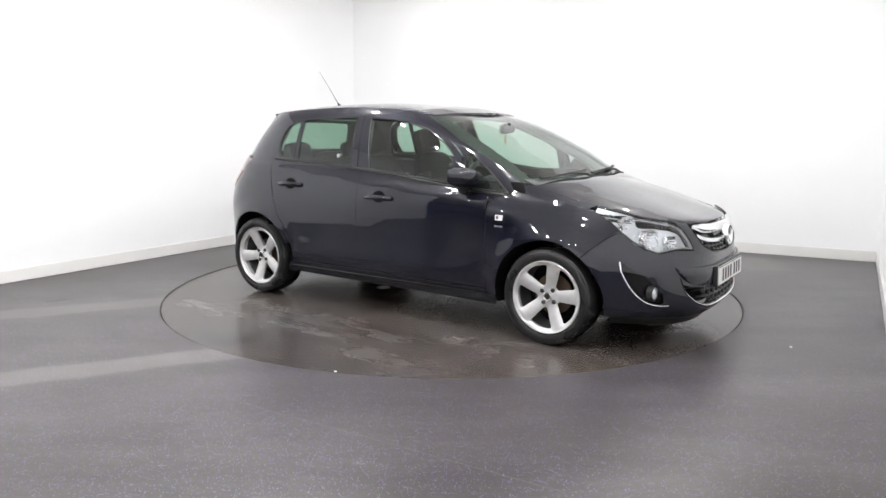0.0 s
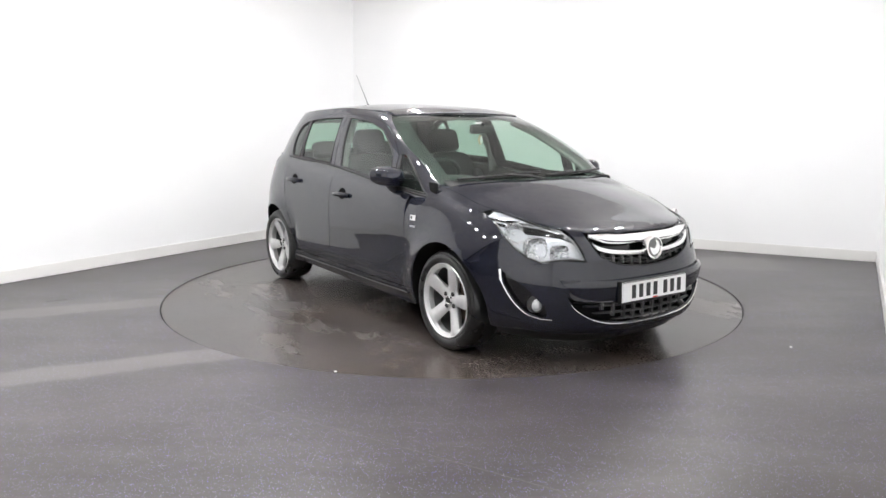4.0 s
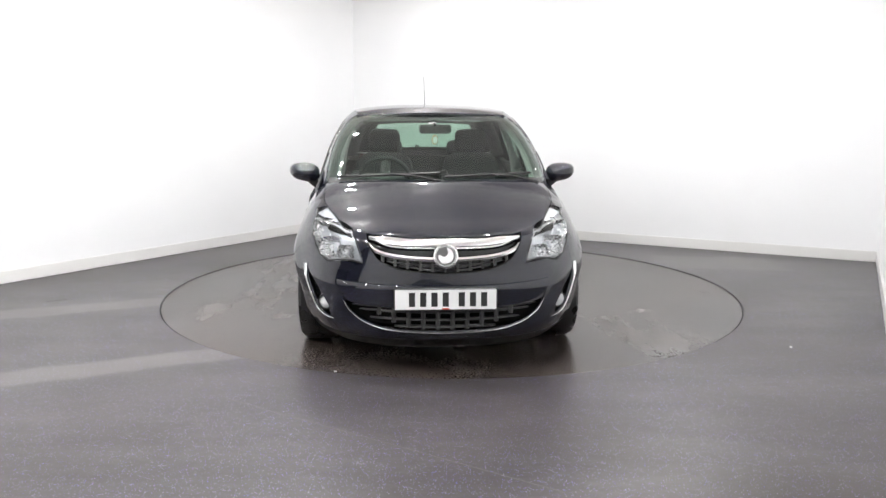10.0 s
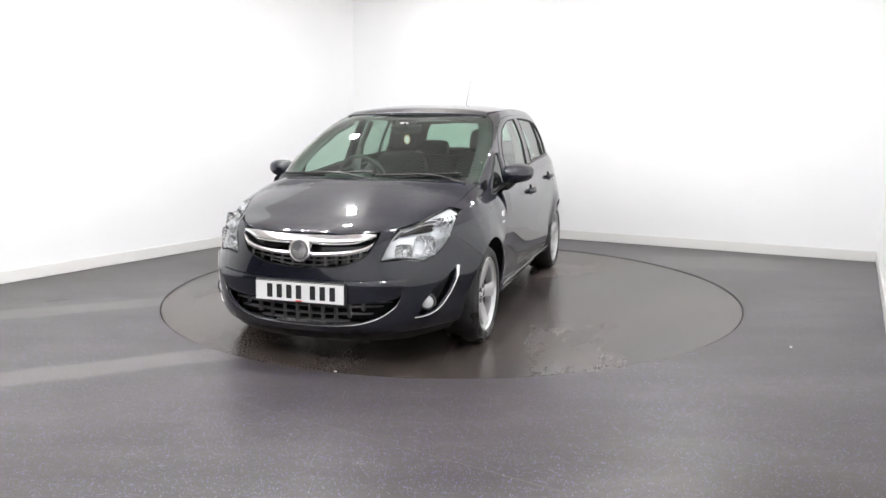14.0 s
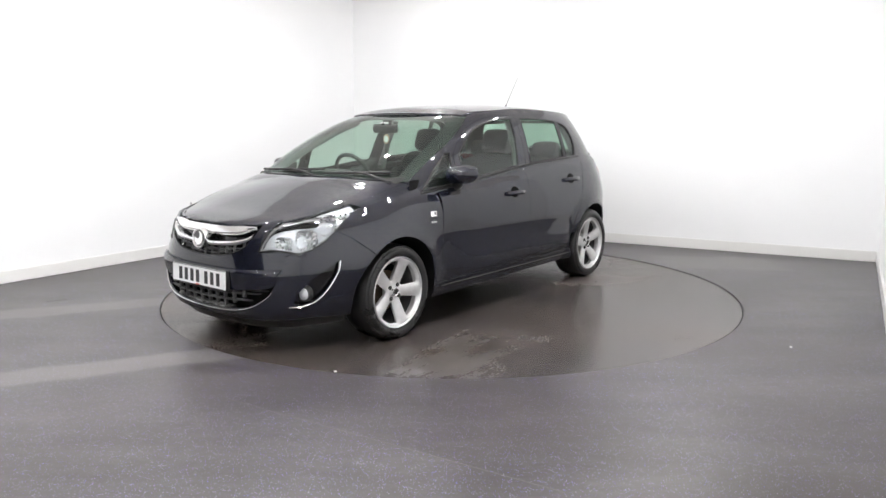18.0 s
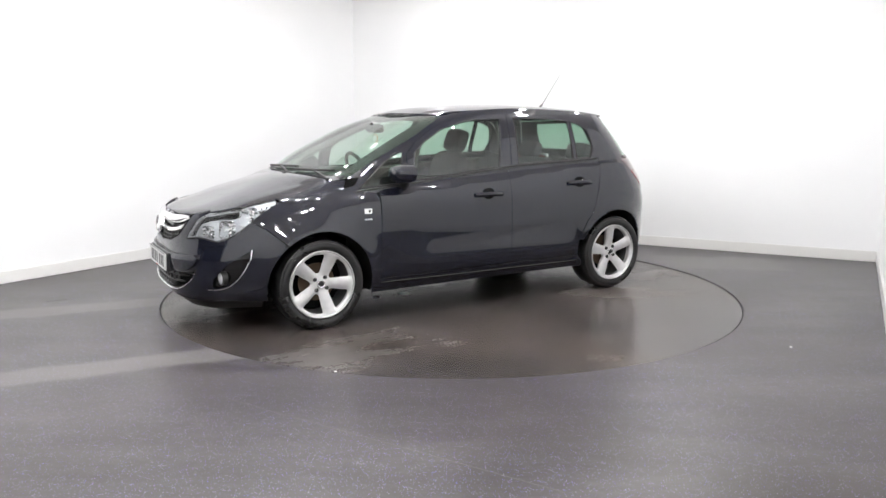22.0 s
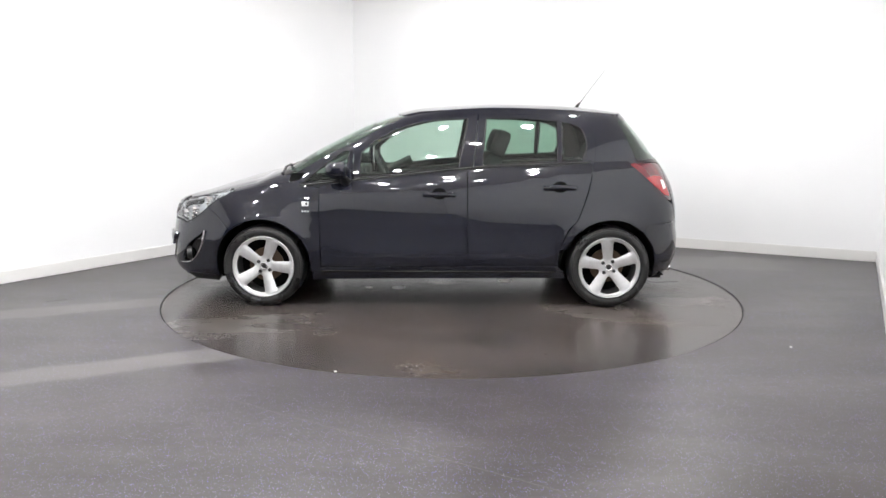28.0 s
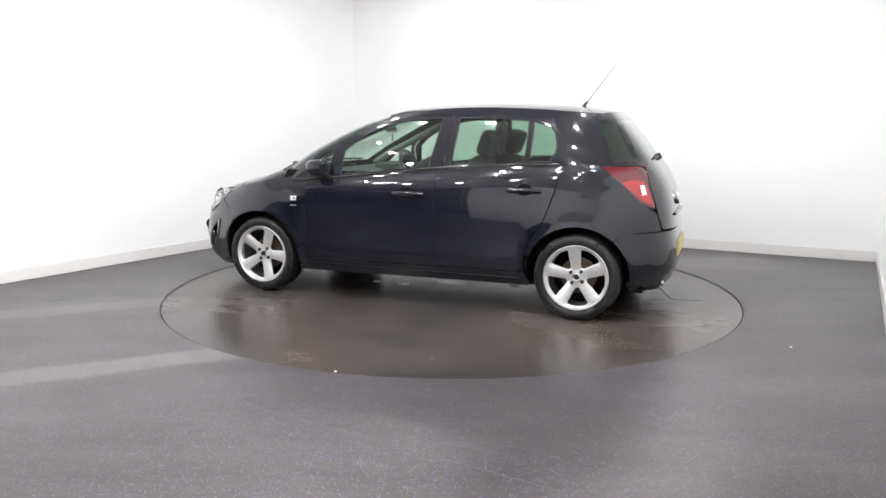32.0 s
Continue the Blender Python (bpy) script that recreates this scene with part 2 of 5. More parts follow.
def tube(points, radius, n=10, taper=None, flat=1.0):
    """A rod along points; taper gives the radius at the far end."""
    bm = bmesh.new()
    pts = [Vector(p) for p in points]
    rings = []
    for i, p in enumerate(pts):
        d = (pts[min(i + 1, len(pts) - 1)] - pts[max(i - 1, 0)]).normalized()
        u = d.cross(Vector((0, 0, 1)) if abs(d.z) < 0.95 else Vector((1, 0, 0))).normalized()
        w = d.cross(u)
        r = radius + ((taper if taper is not None else radius) - radius) * i / (len(pts) - 1)
        rings.append([bm.verts.new(p + r * (math.cos(k * 2 * math.pi / n) * u + flat * math.sin(k * 2 * math.pi / n) * w)) for k in range(n)])
    for a, b in zip(rings, rings[1:]):
        for k in range(n):
            bm.faces.new((a[k], a[(k + 1) % n], b[(k + 1) % n], b[k]))
    bm.faces.new(rings[0]), bm.faces.new(rings[-1][::-1])
    bmesh.ops.recalc_face_normals(bm, faces=bm.faces)
    return bm


def merge(*bms):
    out = bmesh.new()
    for b in bms:
        tmp = bpy.data.meshes.new("tmp")
        b.to_mesh(tmp)
        b.free()
        out.from_mesh(tmp)
        bpy.data.meshes.remove(tmp)
    return out


# ---- the room: four plain walls, the camera stands in one corner ----
CEILING = 2.86
C_BACK = Vector((-1.269, 3.975, 0))     # far corner
C_RIGHT = Vector((4.155, 1.24, 0))      # corner of back and right wall
C_NEAR = Vector((0.02, -6.62, 0))       # corner behind the camera


def wall(name, a, b, label, paint=None):
    """A wall on the outer side of a-b (the room lies to the right of a-b) with its baseboard."""
    d = (b - a).normalized()
    n = Vector((-d.y, d.x, 0))
    length = (b - a).length
    m = Matrix.Translation(a) @ Matrix(((d.x, n.x, 0, 0), (d.y, n.y, 0, 0), (0, 0, 1, 0), (0, 0, 0, 1)))
    tagged(part(name, box((0.0 if paint else -0.14, 0.0, -0.05), (length, 0.14, CEILING + 0.1), m=m), paint or WALL, smooth=False), label, "wall", kind="structure")
    if not paint:
        tagged(part("baseboard", box((0.0, -0.018, 0.0), (length, 0.0, 0.105), 0.004, m), SKIRT, smooth=False), "white painted baseboard along a plain wall", "baseboard", kind="structure")


L_END, N_END = Vector((-5.60, -2.94, 0)), Vector((-3.80, -5.52, 0))    # between these the room is open to an unlit hall
wall("wall_left", L_END, C_BACK, "plain white painted wall of the photo room")
wall("wall_back", C_BACK, C_RIGHT, "plain white painted wall behind the turntable")
wall("wall_right", C_RIGHT, C_NEAR, "plain white painted wall beside the turntable")
wall("wall_near", C_NEAR, N_END, "plain white painted wall beside the camera")
H1, H2 = L_END + Vector((-6.4, 4.0, 0)), N_END + Vector((-6.4, -1.5, 0))
for name, p, q in (("wall_hall_north", H1, L_END + Vector((-0.16, 0.10, 0))), ("wall_hall_west", H2, H1), ("wall_hall_south", N_END + Vector((-0.16, -0.05, 0)), H2)):
    wall(name, p, q, "unlit grey wall of the dark hall", HALL)
tagged(part("ceiling", box((-13, -9, CEILING), (7, 7, CEILING + 0.12)), CEIL, smooth=False), "off-white ceiling board with small square lights", "ceiling", kind="structure")

# floor: one sheet with a round hole for the turntable
TABLE_R = 2.226


def make_floor():
    bm = bmesh.new()
    n = 128
    inner = [bm.verts.new(((TABLE_R + 0.003) * math.cos(2 * math.pi * i / n), (TABLE_R + 0.003) * math.sin(2 * math.pi * i / n), 0)) for i in range(n)]
    low = [bm.verts.new((v.co.x, v.co.y, -0.08)) for v in inner]
    outer = [bm.verts.new((14 * max(-1, min(1, 1.5 * math.cos(2 * math.pi * i / n))), 14 * max(-1, min(1, 1.5 * math.sin(2 * math.pi * i / n))), 0)) for i in range(n)]
    for i in range(n):
        j = (i + 1) % n
        bm.faces.new((inner[i], inner[j], outer[j], outer[i]))
        bm.faces.new((inner[i], low[i], low[j], inner[j]))
    bm.faces.new(low)
    bmesh.ops.recalc_face_normals(bm, faces=bm.faces)
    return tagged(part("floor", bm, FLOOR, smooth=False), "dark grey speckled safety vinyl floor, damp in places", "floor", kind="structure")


floor = make_floor()
WELD = mat("pale weld bead", (0.115, 0.107, 0.10), 0.4)
SCUFF = mat("dark scuff", grey(0.02), 0.6)
part("weld_seam", tube([(-1.10, -2.528, 0.0), (-0.60, -2.834, 0.0), (-0.227, -3.061, 0.0), (0.42, -3.458, 0.0)], 0.0022, 6, None, 0.2), WELD, floor, "thin pale weld seam between two vinyl sheets")
part("scuff", tube([(-3.02, -0.56, 0.0), (-2.93, -0.50, 0.0), (-2.84, -0.42, 0.0)], 0.006, 6, 0.002, 0.15), SCUFF, floor, "dark scuff mark")
tagged(part("turntable_gap", lathe([(TABLE_R - 0.02, -0.016), (TABLE_R + 0.012, -0.016), (TABLE_R + 0.012, -0.03), (TABLE_R - 0.02, -0.03)], 128, None, True), SEAL, smooth=False), "dark gap round the turntable", "gap", kind="structure")
turntable = tagged(part("turntable", lathe([(TABLE_R - 0.006, -0.012), (TABLE_R - 0.006, -0.002), (TABLE_R - 0.008, 0.0), (0.0, 0.0)], 128), DISC, smooth=False),
                   "round turntable flush in the floor, grey vinyl with water marks", "turntable")

COVER = mat("pale round floor plate", (0.60, 0.59, 0.57), 0.4)
for x, y, r in ((0.425, -0.01, 0.05), (-0.465, -0.295, 0.055), (0.67, -0.01, 0.030)):
    part("cover_plate", lathe([(0.0, 0.003), (r - 0.004, 0.003), (r, 0.0), (r, -0.002)], 28, Matrix.Translation((x, y, 0.0006))), COVER, turntable, "pale round cover plate")
CHALK = mat("dark seam", grey(0.02), 0.6)
for (x0, y0), (x1, y1) in (((-1.57, -0.706), (-1.71, -0.26)), ((-1.71, -0.26), (-1.94, -0.30))):
    part("seam", tube([(x0, y0, 0.0), (x1, y1, 0.0)], 0.006, 6, None, 0.25), CHALK, turntable, "dark cut in the vinyl")

for x, y, r in ((2.05, -1.62, 0.012), (3.12, -0.80, 0.016), (-0.62, -2.12, 0.010)):
    bm = prism([(r * math.cos(k * 1.26) * random.uniform(0.6, 1.3), r * math.sin(k * 1.26) * random.uniform(0.5, 1.2)) for k in range(5)], 0.0, 0.002, pose(x, y, 0.0, 0, 0, 40 * x))
    tagged(part("paper_scrap", bm, PLATE, smooth=False), "tiny white paper scrap lying on the grey floor", "scrap", "scraps on the floor")


# ---- ceiling lights ----
def ceiling_light(m):
    frame_bm = merge(*[box(lo, hi) for lo, hi in (((-0.065, -0.065, -0.012), (0.065, -0.055, 0)), ((-0.065, 0.055, -0.012), (0.065, 0.065, 0)),
                                                 ((-0.065, -0.055, -0.012), (-0.055, 0.055, 0)), ((0.055, -0.055, -0.012), (0.065, 0.055, 0)))])
    lamp = part("ceiling_light", frame_bm, SKIRT, smooth=False)
    part("diffuser", box((-0.05, -0.05, -0.034), (0.05, 0.05, -0.002), 0.012), LAMPGLOW, lamp, smooth=False)
    lamp.matrix_basis = m
    return tagged(lamp, "small white square ceiling light, switched on", "ceiling light", "ceiling light panels")


LAMPGLOW = glow("light panel", (0.985, 0.99, 1.0), PANEL_GLOW)
first_light = None
ALONG, ACROSS = (C_NEAR - C_RIGHT).normalized(), (C_BACK - C_RIGHT).normalized()
PLACES = [(1.55, 1.15 + 1.05 * i) for i in range(7)] + [(4.4, 1.15)] + [(4.5, 2.9 + 0.94 * i) for i in range(6)] + [(x, y) for y in (4.7, 7.6) for x in (2.3, 3.03, 3.77)]
for across, down in PLACES:
    p = C_RIGHT + ACROSS * across + ALONG * down
    pm = pose(p.x, p.y, CEILING, 0, 0, math.degrees(math.atan2(ALONG.y, ALONG.x)))
    if first_light is None:
        first_light = ceiling_light(pm)
    else:
        copy_thing(first_light, pm)


# ---- the car: smooth body surfaces, from which each panel is cut ----
AXLE, TYRE_R, RIM_R = 1.2555, 0.298, 0.222
PIVOT = Vector((-0.109, 0.175, 0))      # where the turntable's axis passes through the car


def curve(xs, ys):
    """Monotone cubic through a few knots."""
    xs, ys = np.array(xs, float), np.array(ys, float)
    h, d = np.diff(xs), np.diff(ys) / np.diff(xs)
    m = np.zeros(len(xs))
    m[0], m[-1] = d[0], d[-1]
    for i in range(1, len(xs) - 1):
        if d[i - 1] * d[i] > 0:
            w1, w2 = 2 * h[i] + h[i - 1], h[i] + 2 * h[i - 1]
            m[i] = (w1 + w2) / (w1 / d[i - 1] + w2 / d[i])

    def at(x):
        x = np.clip(x, xs[0], xs[-1])
        i = np.clip(np.searchsorted(xs, x) - 1, 0, len(h) - 1)
        t = (x - xs[i]) / h[i]
        return ((1 + 2 * t) * (1 - t) ** 2 * ys[i] + t * (1 - t) ** 2 * h[i] * m[i] + t * t * (3 - 2 * t) * ys[i + 1] + t * t * (t - 1) * h[i] * m[i + 1])
    return at


class Shell:
    """A wall round the car: at each height a straight side with two superelliptic ends."""

    def __init__(self, cf, cr, xf, xr, w, nf, nr, lump=None):
        self.cf, self.cr, self.xf, self.xr, self.w, self.nf, self.nr, self.lump = cf, cr, xf, xr, w, nf, nr, lump
        self.k = 1.75

    def end(self, front, z):
        return (self.cf, self.xf(z) - self.cf, self.nf(z)) if front else (self.cr, self.cr - self.xr(z), self.nr(z))

    def at(self, s, z, lift=0.0):
        s, z = float(s), float(z)
        w = float(self.w(z))
        if self.cr <= s <= self.cf:
            x, y = s, w
        else:
            front = s > self.cf
            c, length, n = self.end(front, z)
            q = (abs(s - c) / self.k)
            psi = math.pi / 2 * (1 - q)
            cs, sn = math.cos(psi), math.sin(psi)
            r = ((abs(cs) / length) ** n + (abs(sn) / w) ** n) ** (-1 / n)
            x, y = c + (r * cs if front else -r * cs), r * sn
        p = Vector((x, y, z))
        if self.lump:
            p.y += math.copysign(self.lump(x, z) * min(1.0, max(0.0, abs(y) / w * 2 - 0.9)), y)
        return p + self.normal(s, z) * lift if lift else p

    def normal(self, s, z):
        e = 0.004
        a = self.at(s + e, z) - self.at(s - e, z)
        b = self.at(s, z + e) - self.at(s, z - e)
        return b.cross(a).normalized() if b.cross(a).length > 0 else Vector((0, 1, 0))

    def side(self, x, z):
        """The s of the side's point at x, z."""
        if self.cr <= x <= self.cf:
            return (x, z)
        front = x > self.cf
        c, length, n = self.end(front, z)
        u = min(0.99999, abs(x - c) / length)
        v = (1 - u ** n) ** (1 / n)
        psi = math.atan2(v * float(self.w(z)), u * length)
        q = self.k * (1 - psi / (math.pi / 2))
        return (c + q if front else c - q, z)

    def face(self, y, z, front=True):
        """The s of the front's or rear's point at y, z."""
        c, length, n = self.end(front, z)
        w = float(self.w(z))
        v = min(0.99999, abs(y) / w)
        u = (1 - v ** n) ** (1 / n)
        q = self.k * (1 - math.atan2(v * w, u * length) / (math.pi / 2))
        q = self.k + (self.k - q) if y < 0 else q
        return (c + q if front else c - q, z)


def arches(x, z):
    out = 0.0
    for c in (AXLE, -AXLE):
        d = math.hypot(x - c, z - TYRE_R)
        out += (0.022 if c > 0 else 0.026) * math.exp(-((d - 0.335) / 0.085) ** 2)
    # the front wing swells out ahead of the wheel, so that the nose turns in late
    out += 0.038 * math.exp(-((x - 1.50) / 0.28) ** 2) * math.exp(-((z - 0.60) / 0.20) ** 2)
    # pressed shoulder line and a soft hollow low in the doors
    line = 0.885 - 0.075 * (x - 0.3)
    fade = min(1.0, max(0.0, (1.15 - abs(x + 0.35)) / 0.35))
    ridge = min(1.0, max(0.0, (1.05 - x) / 0.35)) * min(1.0, max(0.0, (x + 1.72) / 0.25))
    out += 0.017 * ridge * (math.exp(-((line - z) / 0.13) ** 2) if z < line else math.exp(-((z - line) / 0.034) ** 2))
    out -= 0.016 * fade * math.exp(-((z - 0.36) / 0.12) ** 2)
    return out


Z = [0.14, 0.20, 0.28, 0.36, 0.47, 0.55, 0.62, 0.70, 0.76, 0.82, 0.88, 0.94, 1.0, 1.08]
BODY = Shell(0.8, -0.8,
             curve(Z, [1.97, 2.04, 2.078, 2.082, 2.076, 2.073, 2.070, 2.053, 2.00, 1.82, 1.62, 1.42, 1.24, 1.0]),
             curve(Z, [-1.75, -1.81, -1.85, -1.871, -1.871, -1.855, -1.848, -1.838, -1.828, -1.815, -1.797, -1.77, -1.735, -1.675]),
             curve(Z, [0.755, 0.785, 0.812, 0.825, 0.837, 0.843, 0.8465, 0.8455, 0.840, 0.829, 0.812, 0.793, 0.775, 0.749]),
             curve(Z, [3.1, 3.2, 3.3, 3.3, 3.3, 3.1, 2.85, 2.75, 2.9, 3.5, 4.8, 5.4, 5.8, 6.0]),
             curve(Z, [3.4, 3.5, 3.6, 3.7, 3.7, 3.8, 3.9, 4.0, 4.0, 4.0, 4.0, 3.9, 3.9, 3.9]), arches)
ZG = [0.86, 0.95, 1.0, 1.1, 1.2, 1.3, 1.36, 1.40, 1.44]
CABIN = Shell(-0.3, -0.7,
              curve(ZG, [1.37, 1.20, 1.11, 0.955, 0.765, 0.565, 0.405, 0.26, 0.03]),
              curve(ZG, [-1.84, -1.78, -1.735, -1.65, -1.575, -1.495, -1.445, -1.41, -1.37]),
              curve(ZG, [0.803, 0.787, 0.775, 0.749, 0.717, 0.676, 0.647, 0.620, 0.58]),
              curve(ZG, [6.5, 6.8, 7.0, 7.0, 6.6, 5.4, 4.5, 3.9, 3.6]),
              curve(ZG, [4.0, 4.0, 4.0, 4.0, 4.0, 4.0, 4.0, 4.0, 4.0]))
ROOFLINE = curve([-1.48, -1.14, -0.835, -0.46, 0.104, 0.30], [1.402, 1.452, 1.472, 1.480, 1.448, 1.405])
HOODLINE = curve([0.95, 1.14, 1.27, 1.384, 1.591, 1.794, 1.95, 2.03, 2.06], [1.02, 0.985, 0.965, 0.938, 0.876, 0.812, 0.768, 0.738, 0.71])


class Swell:
    """A shell with a relief laid on it."""

    def __init__(self, shell, relief):
        self.shell, self.relief = shell, relief

    def at(self, s, z, lift=0.0):
        return self.shell.at(s, z, lift + self.relief(s, z) + 1e-6)

    def normal(self, s, z):
        e = 0.004
        a, b = self.at(s + e, z) - self.at(s - e, z), self.at(s, z + e) - self.at(s, z - e)
        return b.cross(a).normalized()


class Field:
    """A height over x, y."""

    def __init__(self, f):
        self.f = f

    def at(self, x, y, lift=0.0):
        p = Vector((x, y, self.f(x, y)))
        return p + self.normal(x, y) * lift if lift else p

    def normal(self, x, y):
        e = 0.003
        return Vector((self.f(x - e, y) - self.f(x + e, y), self.f(x, y - e) - self.f(x, y + e), 2 * e)).normalized()


def roof_edge(x):
    z = float(ROOFLINE(x)) - 0.042
    c, length, n = CABIN.end(x > -0.5, z)
    if CABIN.cr <= x <= CABIN.cf:
        return float(CABIN.w(z)), z
    u = min(0.9999, abs(x - c) / length)
    return float(CABIN.w(z)) * (1 - u ** n) ** (1 / n), z


def roof_height(x, y):
    return float(ROOFLINE(x)) - 0.042 * min(1.3, abs(y) / 0.6) ** 2.6


HOODCUT = curve([1.0, 1.3, 1.43, 1.55, 1.70, 1.85, 1.96, 2.03], [0.72, 0.705, 0.690, 0.645, 0.587, 0.535, 0.485, 0.44])


def hood_height(x, y):
    y = abs(y)
    u = y / 0.72
    d = max(0.0, y - float(HOODCUT(x)) + 0.03)
    rise = 0.008 * math.exp(-((y - 0.60 + 0.16 * (x - 1.3)) / 0.07) ** 2) * min(1, max(0, (1.95 - x) / 0.5)) * min(1, max(0, (x - 1.1) / 0.2))
    return float(HOODLINE(x)) - 0.024 * min(1.3, u) ** 3.0 - 1.5 * d * d + rise


def round_width(x):
    """How broadly the bonnet rolls over into the wing."""
    return 0.20 - 0.15 * min(1.0, max(0.0, (x - 1.35) / 0.60))


class Rolled:
    """The wing or the bonnet, rounded off towards the other where they meet."""

    def __init__(self, surf, top):
        self.surf, self.top = surf, top

    def at(self, s, z, lift=0.0):
        p = self.surf.at(s, z)
        k = round_width(p.x)
        if self.top:
            side = float(BODY.xf(p.z)) > p.x
            q = BODY.side(p.x, p.z) if side else None
            y = BODY.at(*q).y if side else 0.0
            n1, n2 = BARE_HOOD.normal(p.x, p.y), BODY.normal(*q) if side else Vector((1, 0, 0))
            h = (y - abs(p.y)) * max(0.3, n2.y)
        else:
            n2, n1 = BODY.normal(s, z), BARE_HOOD.normal(p.x, p.y)
            h = (hood_height(p.x, p.y) - p.z) * n1.z
        h = min(k, max(0.0, h))
        e = (k - h) ** 2 / (4 * k)
        if e > 1e-7:
            w = 0.5 * (1 - h / k)
            n2 = Vector((n2.x, math.copysign(n2.y, p.y), n2.z))
            g = n1 * (1 - w) + n2 * w if self.top else n2 * (1 - w) + n1 * w
            p = p - g * (e / max(0.3, g.length_squared))
        return p + self.normal(s, z) * lift if lift else p

    def normal(self, s, z):
        e = 0.004
        a, b = self.at(s + e, z) - self.at(s - e, z), self.at(s, z + e) - self.at(s, z - e)
        n = a.cross(b) if self.top else b.cross(a)
        return n.normalized() if n.length > 1e-12 else self.surf.normal(s, z)


ROOF, BARE_HOOD = Field(roof_height), Field(hood_height)
HOOD, WING = Rolled(BARE_HOOD, True), Rolled(BODY, False)


def inset(poly, d):
    """The polygon with each edge moved inwards by d."""
    area = sum(a[0] * b[1] - b[0] * a[1] for a, b in zip(poly, poly[1:] + poly[:1]))
    sg = 1 if area > 0 else -1
    out, n = [], len(poly)
    for i in range(n):
        p, a, b = Vector(poly[i]), Vector(poly[i - 1]), Vector(poly[(i + 1) % n])
        e1, e2 = (p - a).normalized(), (b - p).normalized()
        n1, n2 = Vector((-e1.y, e1.x)) * sg, Vector((-e2.y, e2.x)) * sg
        m = n1 + n2
        m = m / max(0.35, m.dot(n1)) if m.length > 1e-6 else n1
        out.append(tuple(p + m * d))
    return out


def dense(poly, step):
    out = []
    for a, b in zip(poly, poly[1:] + poly[:1]):
        n = max(1, int(math.ceil((Vector(b) - Vector(a)).length / step)))
        out += [(a[0] + (b[0] - a[0]) * i / n, a[1] + (b[1] - a[1]) * i / n) for i in range(n)]
    return out


def inside(x, y, poly):
    hit = False
    for (x0, y0), (x1, y1) in zip(poly, poly[1:] + poly[:1]):
        if (y0 > y) != (y1 > y) and x < (x1 - x0) * (y - y0) / (y1 - y0) + x0:
            hit = not hit
    return hit


def sheet(name, surf, outline, material, parent, label="", step=0.035, gap=0.0022, lift=0.0, depth=0.012, flip=1, holes=(), m=None):
    """A panel cut from a surface by an outline in its own coordinates, with turned-in edges. flip=-1: the other side of the car."""
    from mathutils.geometry import delaunay_2d_cdt
    ring = dense(inset(outline, gap), step)
    rims = [ring] + [dense(inset(h, -gap), step) for h in holes]
    xs, ys = [p[0] for p in ring], [p[1] for p in ring]
    pts, edges = [], []
    for r in rims:
        k = len(pts)
        pts += [Vector(p) for p in r]
        edges += [(k + i, k + (i + 1) % len(r)) for i in range(len(r))]
    nr = len(pts)
    bound = np.array([tuple(p) for p in pts])
    y, row = min(ys) + step / 2, 0
    while y < max(ys):
        x = min(xs) + step / 2 + (step / 2 if row % 2 else 0)
        while x < max(xs):
            if inside(x, y, ring) and not any(inside(x, y, h) for h in rims[1:]) and np.min(np.abs(bound - (x, y)).sum(1)) > 0.55 * step:
                pts.append(Vector((x, y)))
            x += step
        y += step * 0.87
        row += 1
    vo, _, fo, _, _, _ = delaunay_2d_cdt(pts, edges, [], 0, 1e-6)
    tris = []
    for f in fo:
        c = sum((vo[i] for i in f), Vector((0, 0))) / len(f)
        if inside(c.x, c.y, ring) and not any(inside(c.x, c.y, h) for h in rims[1:]):
            tris.append(list(f))
    s = Vector((1, flip, 1))
    verts = [surf.at(p.x, p.y, lift) * s for p in vo]
    norms = [surf.normal(p.x, p.y) * s for p in vo]
    out = []
    for f in tris:
        a, b, c = (verts[i] for i in f[:3])
        out.append(f if (b - a).cross(c - a).dot(norms[f[0]]) > 0 else f[::-1])
    count = {}
    for f in out:
        for a, b in zip(f, f[1:] + f[:1]):
            count[(a, b)] = 1
    n0 = len(verts)
    copy, low = {}, {}
    for (a, b) in [e for e in count if (e[1], e[0]) not in count] if depth else ():
        for i in (a, b):
            if i not in copy:
                copy[i], low[i] = len(verts), len(verts) + 1
                verts += [verts[i], verts[i] - norms[i] * depth]
                norms += [norms[i], norms[i]]
        out.append([copy[b], copy[a], low[a], low[b]])
    for i in copy:
        # the turned edge looks outwards from the panel
        around = [verts[j] for f in out[:len(tris)] if i in f for j in f if j != i]
        mid = sum(around, Vector((0, 0, 0))) / max(1, len(around))
        d = verts[i] - mid
        d = (d - norms[i] * d.dot(norms[i]))
        d = d.normalized() if d.length > 1e-9 else norms[i]
        norms[copy[i]], norms[low[i]] = (d * 0.6 + norms[i] * 0.8).normalized(), d
    ob = link(name, verts, out, material, parent, label, True, norms)
    if m:
        ob.data.transform(m)
    return ob


def on_side(surf, pts):
    return [surf.side(x, z) for x, z in pts]


def on_face(surf, pts, front=True):
    return [surf.face(y, z, front) for y, z in pts]


def arc(cx, cz, r, a0, a1, n=14):
    return [(cx + r * math.cos(math.radians(a0 + (a1 - a0) * i / n)), cz + r * math.sin(math.radians(a0 + (a1 - a0) * i / n))) for i in range(n + 1)]


